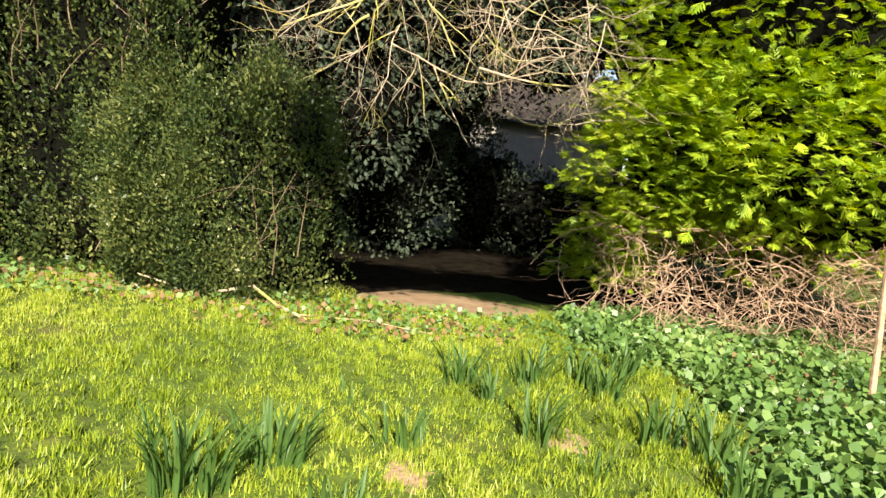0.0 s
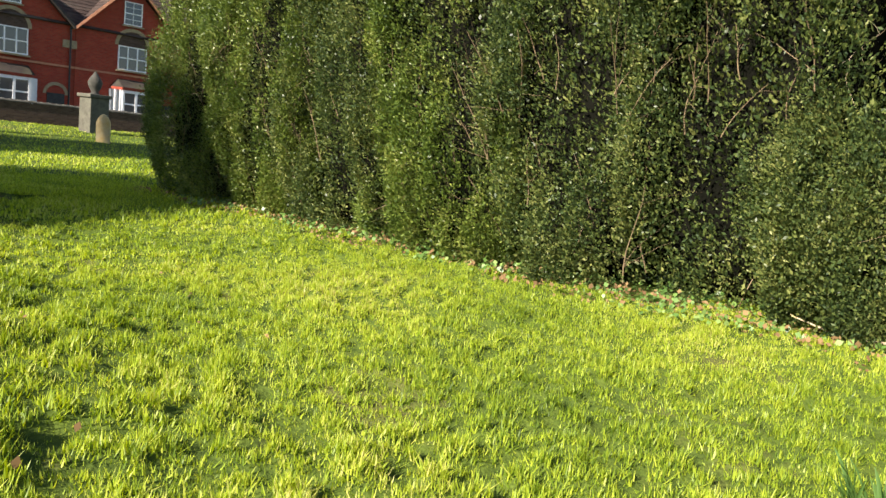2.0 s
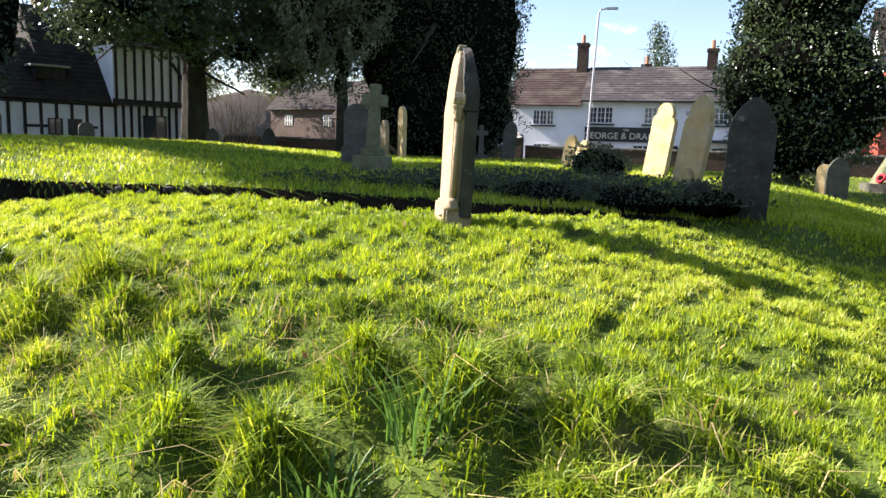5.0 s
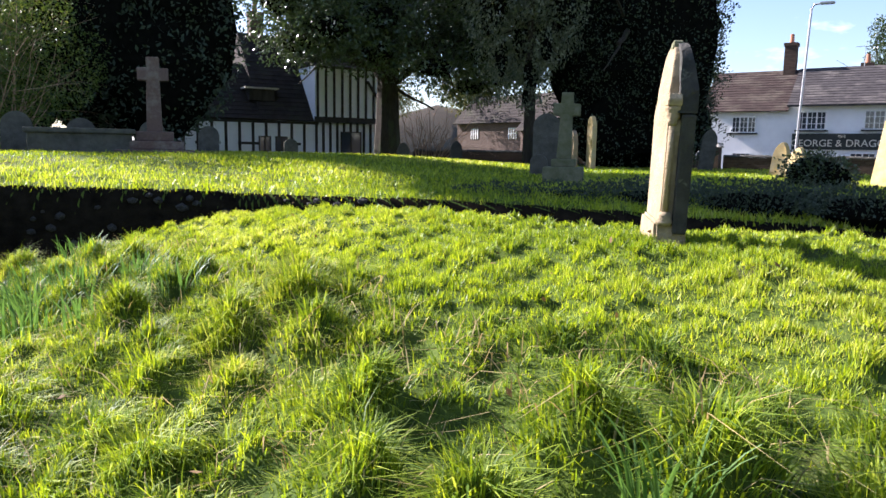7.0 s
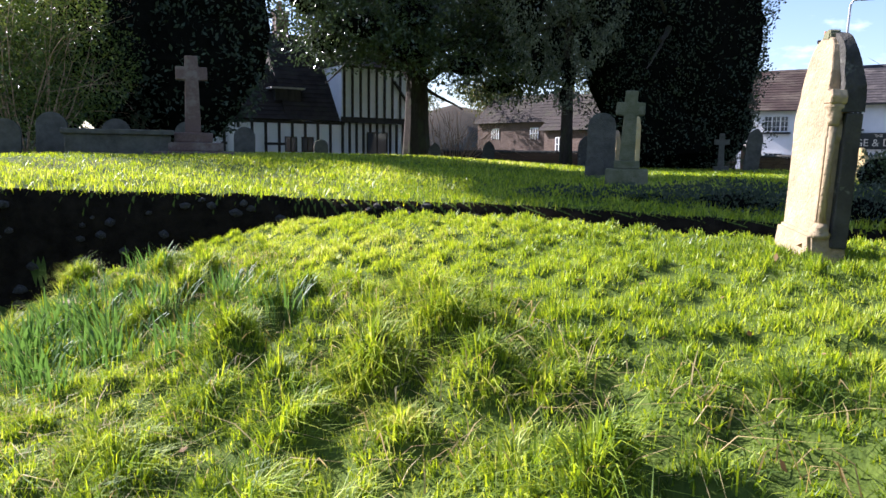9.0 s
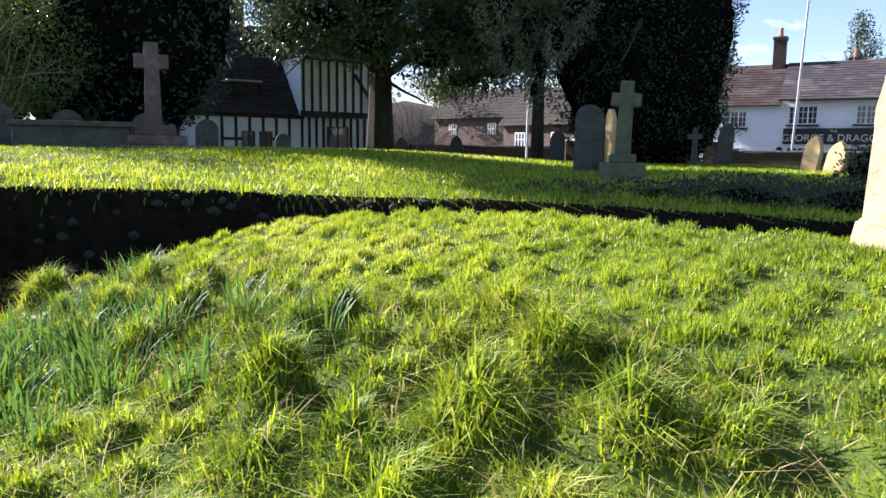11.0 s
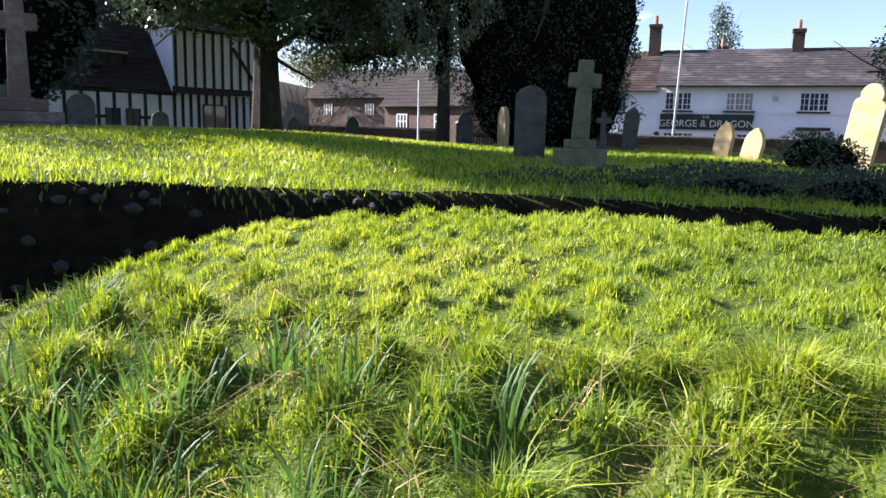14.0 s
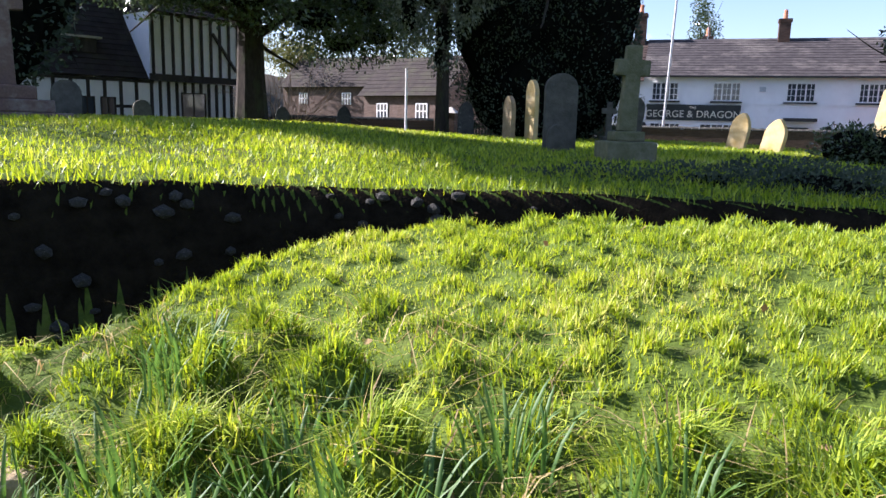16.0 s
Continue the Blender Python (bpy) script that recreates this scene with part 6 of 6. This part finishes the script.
rh = thing("brick_house", pose(-42.0, 0, -0.6), "red brick Victorian house with twin gables and bay windows", "house")
box_part("wall", -6.0, -0.05, 6.8, 24.0, 0, 6.2, M_BRICK, rh)
for g in (0, 6.1):
    bm = bmesh.new()
    prism(bm, [(0, 0), (-0.4, 0), (-0.4, 6.2), (0, 6.2)], 8.95 + g, 14.7 + g)
    a = [bm.verts.new((x, y, z)) for x in (0.0, -0.4) for y, z in ((8.95 + g, 6.2), (14.7 + g, 6.2), (11.85 + g, 8.9))]
    bm.faces.new(a[:3])
    bm.faces.new(a[3:][::-1])
    part("gable_wall", bm, M_BRICK, rh)
    # gable roof planes running back to the main roof
    slope_tiles(rh, (0.35, 8.75 + g, 6.0), (-3.6, 8.75 + g, 6.0), (0.35, 11.85 + g, 9.05), (-3.6, 11.85 + g, 9.05), 14, M_ROOFP, "roof")
    slope_tiles(rh, (0.35, 14.85 + g, 6.1), (-3.6, 14.85 + g, 6.1), (0.35, 11.85 + g, 9.05), (-3.6, 11.85 + g, 9.05), 14, M_ROOFP, "roof")
    bm = bmesh.new()
    for s in (-1, 1):
        va = [(0.36, 11.85 + g, 9.05), (0.36, 11.85 + g + s * 3.05, 6.05)]
        tube(bm, va, 0.09, 0.09, 4)
    part("bargeboard", bm, M_TIMBER if g == 0 else M_TERRA, rh)
    window(rh, 11.4 + g, 12.4 + g, 6.75, 8.0, 0.0, 2, 4, M_PAINT, True, True)
    window(rh, 11.15 + g, 12.75 + g, 4.3, 5.6, 0.04, 3, 2, M_PAINT, True, True)
    bm = bmesh.new()
    o = [(y - 11.95 - g, z) for y, z in arc(11.95 + g, 5.62, 0.98, 0, 180, 14)] + [(y - 11.95 - g, z) for y, z in arc(11.95 + g, 5.62, 0.80, 180, 0, 14)]
    prism(bm, o, -0.04, 0.08)
    bmesh.ops.transform(bm, matrix=Matrix.Translation((0, 11.95 + g, 0)) @ pose(0, 0, 0, 0, 0, 90), verts=bm.verts[:])
    part("arch", bm, M_STONE, rh, "pale stone arch over the window")
    bm = bmesh.new()
    o = arc(0, 5.62, 0.79, 0, 180, 14)
    prism(bm, o, -0.02, 0.03)
    bmesh.ops.transform(bm, matrix=Matrix.Translation((0, 11.95 + g, 0)) @ pose(0, 0, 0, 0, 0, 90), verts=bm.verts[:])
    part("tympanum", bm, M_BRICKD, rh)
    by = part("bay", bmesh.new(), None, rh)
    o = [(10.8 + g, 0.0), (11.2 + g, 0.65), (12.8 + g, 0.65), (13.2 + g, 0.0)]
    for z0, z1, k, piece in ((0, 1.75, 1.0, "bay_wall"), (3.2, 3.35, 1.06, "cornice")):
        bm = bmesh.new()
        va = [bm.verts.new((x * k, y, z)) for z in (z0, z1) for y, x in o]
        bm.faces.new(va[:4])
        bm.faces.new(va[4:][::-1])
        for i in range(4):
            j = (i + 1) % 4
            bm.faces.new((va[i], va[j], va[4 + j], va[4 + i]))
        part(piece, bm, M_BRICK, by)
    bm = bmesh.new()
    va = [bm.verts.new((x * 1.1, y, 3.35)) for y, x in o] + [bm.verts.new((0.0, y, 3.8)) for y in (11.2 + g, 12.8 + g)]
    bm.faces.new((va[0], va[1], va[4]))
    bm.faces.new((va[1], va[2], va[5], va[4]))
    bm.faces.new((va[2], va[3], va[5]))
    part("bay_roof", bm, M_ROOFD, by)
    bm = bmesh.new()
    for (ya, xa), (yb, xb) in zip(o[:-1], o[1:]):
        for t in (0.06, 0.5, 0.94):
            y, x = ya + (yb - ya) * t, xa + (xb - xa) * t
            box(bm, x - 0.05, x + 0.03, y - 0.06, y + 0.06, 1.75, 3.2)
    box(bm, 0.58, 0.66, 11.2 + g, 12.8 + g, 3.05, 3.2)
    box(bm, 0.58, 0.68, 11.2 + g, 12.8 + g, 1.75, 1.88)
    box(bm, 0.58, 0.66, 11.2 + g, 12.8 + g, 2.42, 2.5)
    part("window_frame", bm, M_PAINT, by)
    bm = bmesh.new()
    va = [bm.verts.new((x * 0.97 - 0.02, y, z)) for z in (1.75, 3.2) for y, x in o]
    for i in range(3):
        bm.faces.new((va[i], va[i + 1], va[5 + i], va[4 + i]))
    part("pane", bm, M_GLASS, by)
    # arched doorway
    bm = bmesh.new()
    o = arc(0, 2.55, 0.62, 0, 180, 12) + arc(0, 2.55, 0.46, 180, 0, 12)
    prism(bm, o, -0.04, 0.06)
    bmesh.ops.transform(bm, matrix=Matrix.Translation((0, 14.15 + g, 0)) @ pose(0, 0, 0, 0, 0, 90), verts=bm.verts[:])
    part("arch", bm, M_STONE, rh, "pale stone arch over the door")
    dr = part("door", bmesh.new(), None, rh)
    box_part("door_leaf", 0.0, 0.04, 13.72 + g, 14.58 + g, 0.1, 2.6, M_BLACK, dr)
box_part("string_course", 0.0, 0.06, 8.95, 20.8, 3.98, 4.08, M_TERRA, rh)
slope_tiles(rh, (0.1, 6.5, 6.15), (0.1, 24.3, 6.15), (-3.0, 6.5, 9.6), (-3.0, 24.3, 9.6), 18, M_ROOFP, "roof")
slope_tiles(rh, (-6.2, 6.5, 6.15), (-6.2, 24.3, 6.15), (-3.0, 6.5, 9.6), (-3.0, 24.3, 9.6), 5, M_ROOFP, "roof")
bm = bmesh.new()
prism(bm, [(-6.0, 6.1), (-0.05, 6.1), (-3.0, 9.4)], 6.78, 6.86)
part("gable_end", bm, M_WHITE, rh, "pale rendered end gable")
window(rh, 7.5, 8.5, 4.1, 5.5, -0.05, 2, 4, M_PAINT, True, True)
window(rh, 7.5, 8.5, 1.5, 2.9, -0.05, 2, 4, M_PAINT, True, True)
box_part("plaque", 0.0, 0.05, 14.4, 15.1, 5.0, 5.4, M_STONE, rh)
bm = bmesh.new()
tube(bm, [(0.06, 14.78, 6.1), (0.06, 14.78, 0)], 0.05, 0.05, 6)
part("downpipe", bm, M_BLACK, rh)
chimney(rh, -2.2, 10.1, 8.0, 11.3, 0.8, M_BRICKB, 2)


# timber-framed house; its front runs along +x of its own, seen from -y side turned to the churchyard
TH = pose(-26.8, -26.2, 0.75, 0, 0, 156)
th = thing("timber_house", TH, "old timber-framed house with white panels and a steep tiled roof", "house")
# local: +x towards the low wing, -y back; the front faces +y after the turn of the frame, so use y = 0 as the front
LW, RW = 7.6, 3.6
box_part("wall", 0, LW, 0.0, 5.0, 0, 1.95, M_WHITE, th, "white plaster panels")
box_part("wall", -RW, 0, 0.0, 5.0, 0, 1.95, M_WHITE, th, "white plaster panels")
box_part("wall", -RW - 0.1, 0.3, -0.4, 5.0, 2.02, 4.7, M_WHITE, th, "white plaster of the jettied upper floor")
def timber(x0, x1, z0, z1, y):
    return box_part("timber", x0, x1, y - 0.05, y + 0.02, z0, z1, M_TIMBER, th)
for x in np.arange(0.1, LW, 0.62):
    timber(x - 0.06, x + 0.06, 0, 1.95, 0)
for x in (0.9, 2.8, 4.7, 6.4):
    timber(x, x + 1.1, 0.85, 0.97, -0.004)
timber(0, LW, 1.85, 1.97, -0.008)
for x in np.arange(-RW + 0.1, 0, 0.36):
    timber(x - 0.06, x + 0.06, 0, 1.95, 0)
for x in np.arange(-RW, 0.3, 0.42):
    timber(x - 0.055, x + 0.055, 2.2, 4.7, -0.4)
timber(-RW - 0.15, 0.35, 1.95, 2.22, -0.42)
timber(-RW - 0.1, 0.3, 4.5, 4.7, -0.41)
bm = bmesh.new()
tube(bm, [(-RW + 0.1, -0.46, 2.5), (-RW + 1.2, -0.46, 4.0)], 0.07, 0.07, 4)
part("brace", bm, M_TIMBER, th)
def thwin(x0, x1, z0, z1, y):
    w = part("window", bmesh.new(), None, th)
    box_part("pane", x0, x1, y - 0.06, y - 0.02, z0, z1, M_GLASS, w)
    bm = bmesh.new()
    for a in (x0 - 0.05, (x0 + x1) / 2 - 0.025, x1):
        box(bm, a, a + 0.05, y - 0.09, y - 0.03, z0 - 0.05, z1 + 0.05)
    box(bm, x0, x1, y - 0.09, y - 0.03, z1, z1 + 0.05)
    box(bm, x0, x1, y - 0.09, y - 0.03, z0 - 0.05, z0)
    part("window_frame", bm, M_TIMBER, w)
thwin(1.62, 2.1, 0.6, 1.2, 0)
thwin(2.42, 2.9, 0.6, 1.2, 0)
thwin(6.6, 7.3, 0.8, 1.5, 0)
thwin(-2.2, -1.2, 0.5, 1.5, 0)
dr = part("door", bmesh.new(), None, th)
box_part("door_leaf", 4.75, 5.55, -0.07, -0.02, 0, 1.6, M_WHITE, dr, "pale plank door")
slope_tiles(th, (-0.2, -0.2, 2.0), (2.9, -0.2, 2.0), (-0.2, 3.2, 6.3), (2.9, 3.2, 6.3), 20, M_ROOFD, "roof")
slope_tiles(th, (-0.2, 6.5, 1.85), (2.9, 6.5, 1.85), (-0.2, 3.2, 6.3), (2.9, 3.2, 6.3), 5, M_ROOFD, "roof")
slope_tiles(th, (2.9, -0.2, 2.0), (LW + 0.4, -0.2, 2.0), (2.9, 2.4, 4.7), (LW + 0.4, 2.4, 4.7), 14, M_ROOFD, "roof")
slope_tiles(th, (2.9, 5.0, 1.85), (LW + 0.4, 5.0, 1.85), (2.9, 2.4, 4.7), (LW + 0.4, 2.4, 4.7), 5, M_ROOFD, "roof")
bm = bmesh.new()
prism(bm, [(-0.1, 1.9), (6.2, 1.9), (3.2, 6.2)], -0.02, 0.02)
bmesh.ops.transform(bm, matrix=Matrix.Translation((2.88, 0, 0)) @ pose(0, 0, 0, 0, 0, 90), verts=bm.verts[:])
part("gable", bm, M_ROOFD, th, "dark tile-hung gable")
bm = bmesh.new()
prism(bm, [(-0.1, 1.9), (4.9, 1.9), (2.4, 4.6)], -0.02, 0.02)
bmesh.ops.transform(bm, matrix=Matrix.Translation((LW, 0, 0)) @ pose(0, 0, 0, 0, 0, 90), verts=bm.verts[:])
part("gable", bm, M_WHITE, th)
slope_tiles(th, (-RW - 0.5, -0.7, 4.55), (0.6, -0.7, 4.55), (-RW - 0.5, 2.6, 6.7), (0.6, 2.6, 6.7), 14, M_ROOFD, "roof")
slope_tiles(th, (-RW - 0.5, 5.6, 4.55), (0.6, 5.6, 4.55), (-RW - 0.5, 2.6, 6.7), (0.6, 2.6, 6.7), 4, M_ROOFD, "roof")
for x in (-RW - 0.1, 0.3):
    bm = bmesh.new()
    prism(bm, [(-0.35, 4.6), (5.2, 4.6), (2.6, 6.5)], -0.03, 0.03)
    bmesh.ops.transform(bm, matrix=Matrix.Translation((x, 0, 0)) @ pose(0, 0, 0, 0, 0, 90), verts=bm.verts[:])
    part("gable", bm, M_ROOFD, th, "dark tile-hung gable")
chimney(th, 2.0, 3.2, 5.5, 7.35, 0.62, M_BRICKB, 1)
dm = part("dormer", bmesh.new(), None, th)
box_part("dormer_roof", 1.8, 3.4, 0.35, 1.8, 3.42, 3.5, M_CONC, dm, "pale lead dormer roof")
box_part("dormer_window", 2.0, 3.2, 0.42, 1.6, 2.9, 3.42, M_TIMBER, dm)

for o in th.children_recursive:
    o.data.transform(Matrix.Diagonal((-1, 1, 1, 1)))
    o.data.flip_normals()

# brown cottages beyond the gate
for x, y, rz, l, h, lab in ((-48.0, -24.0, 70, 7.0, 3.4, "brown brick cottage beyond the churchyard gate"), (-52.0, -17.0, 85, 8.0, 3.0, "low brown brick cottage with a tiled roof"), (-60, -36, 75, 10, 4.5, "brick house farther down the lane")):
    ct = thing("cottage", pose(x, y, -0.3, 0, 0, rz), lab, "cottage", "cottages beyond the gate")
    box_part("wall", -l / 2, l / 2, 0, 5, 0, h, M_BRICKB, ct)
    slope_tiles(ct, (-l / 2 - 0.3, -0.35, h - 0.1), (l / 2 + 0.3, -0.35, h - 0.1), (-l / 2 - 0.3, 2.5, h + 2.6), (l / 2 + 0.3, 2.5, h + 2.6), 10, M_ROOFD, "roof")
    slope_tiles(ct, (-l / 2 - 0.3, 5.35, h - 0.1), (l / 2 + 0.3, 5.35, h - 0.1), (-l / 2 - 0.3, 2.5, h + 2.6), (l / 2 + 0.3, 2.5, h + 2.6), 4, M_ROOFD, "roof")
    for xx in (-l / 2 + 0.02, l / 2 - 0.02):
        bm = bmesh.new()
        prism(bm, [(0.05, h - 0.05), (4.95, h - 0.05), (2.5, h + 2.4)], -0.02, 0.02)
        bmesh.ops.transform(bm, matrix=Matrix.Translation((xx, 0, 0)) @ pose(0, 0, 0, 0, 0, 90), verts=bm.verts[:])
        part("gable", bm, M_BRICKB, ct)
    for xx in (-l / 4, l / 4):
        w = part("window", bmesh.new(), None, ct)
        box_part("pane", xx - 0.45, xx + 0.45, -0.03, 0.01, h - 1.5, h - 0.6, M_GLASS, w)
        bm = bmesh.new()
        for k in range(4):
            box(bm, xx - 0.5 + k * 0.31, xx - 0.43 + k * 0.31, -0.06, -0.01, h - 1.55, h - 0.55)
        box(bm, xx - 0.5, xx + 0.5, -0.055, -0.012, h - 1.08, h - 1.02)
        box(bm, xx - 0.5, xx + 0.5, -0.058, -0.012, h - 0.62, h - 0.55)
        part("window_frame", bm, M_PAINT, w)
# far woods
bm = bmesh.new()
prev = None
for i in range(73):
    a = radians(i * 5)
    h = 9 + 5 * math.sin(i * 0.7) + 3 * math.sin(i * 1.9)
    r = 190
    ring = [bm.verts.new((r * math.sin(a), r * math.cos(a), -2)), bm.verts.new((r * math.sin(a) * 1.05, r * math.cos(a) * 1.05, h * 0.7)), bm.verts.new((r * math.sin(a) * 1.3, r * math.cos(a) * 1.3, h))]
    if prev:
        for k in range(2):
            bm.faces.new((prev[k], ring[k], ring[k + 1], prev[k + 1]))
    prev = ring
tagged(part("backdrop", bm, M_HILL, None, "", True), "low wooded hills on the horizon", "hills", kind="structure")
wp = thing("white_post", pose(-32.6, -17.6, gz(-32.6, -17.6) - 0.1), "slim white post beside the churchyard gate", "post")
bm = bmesh.new()
tube(bm, [(0, 0, 0), (0, 0, 3.2)], 0.06, 0.05, 8)
part("pole", bm, M_PAINT, wp)
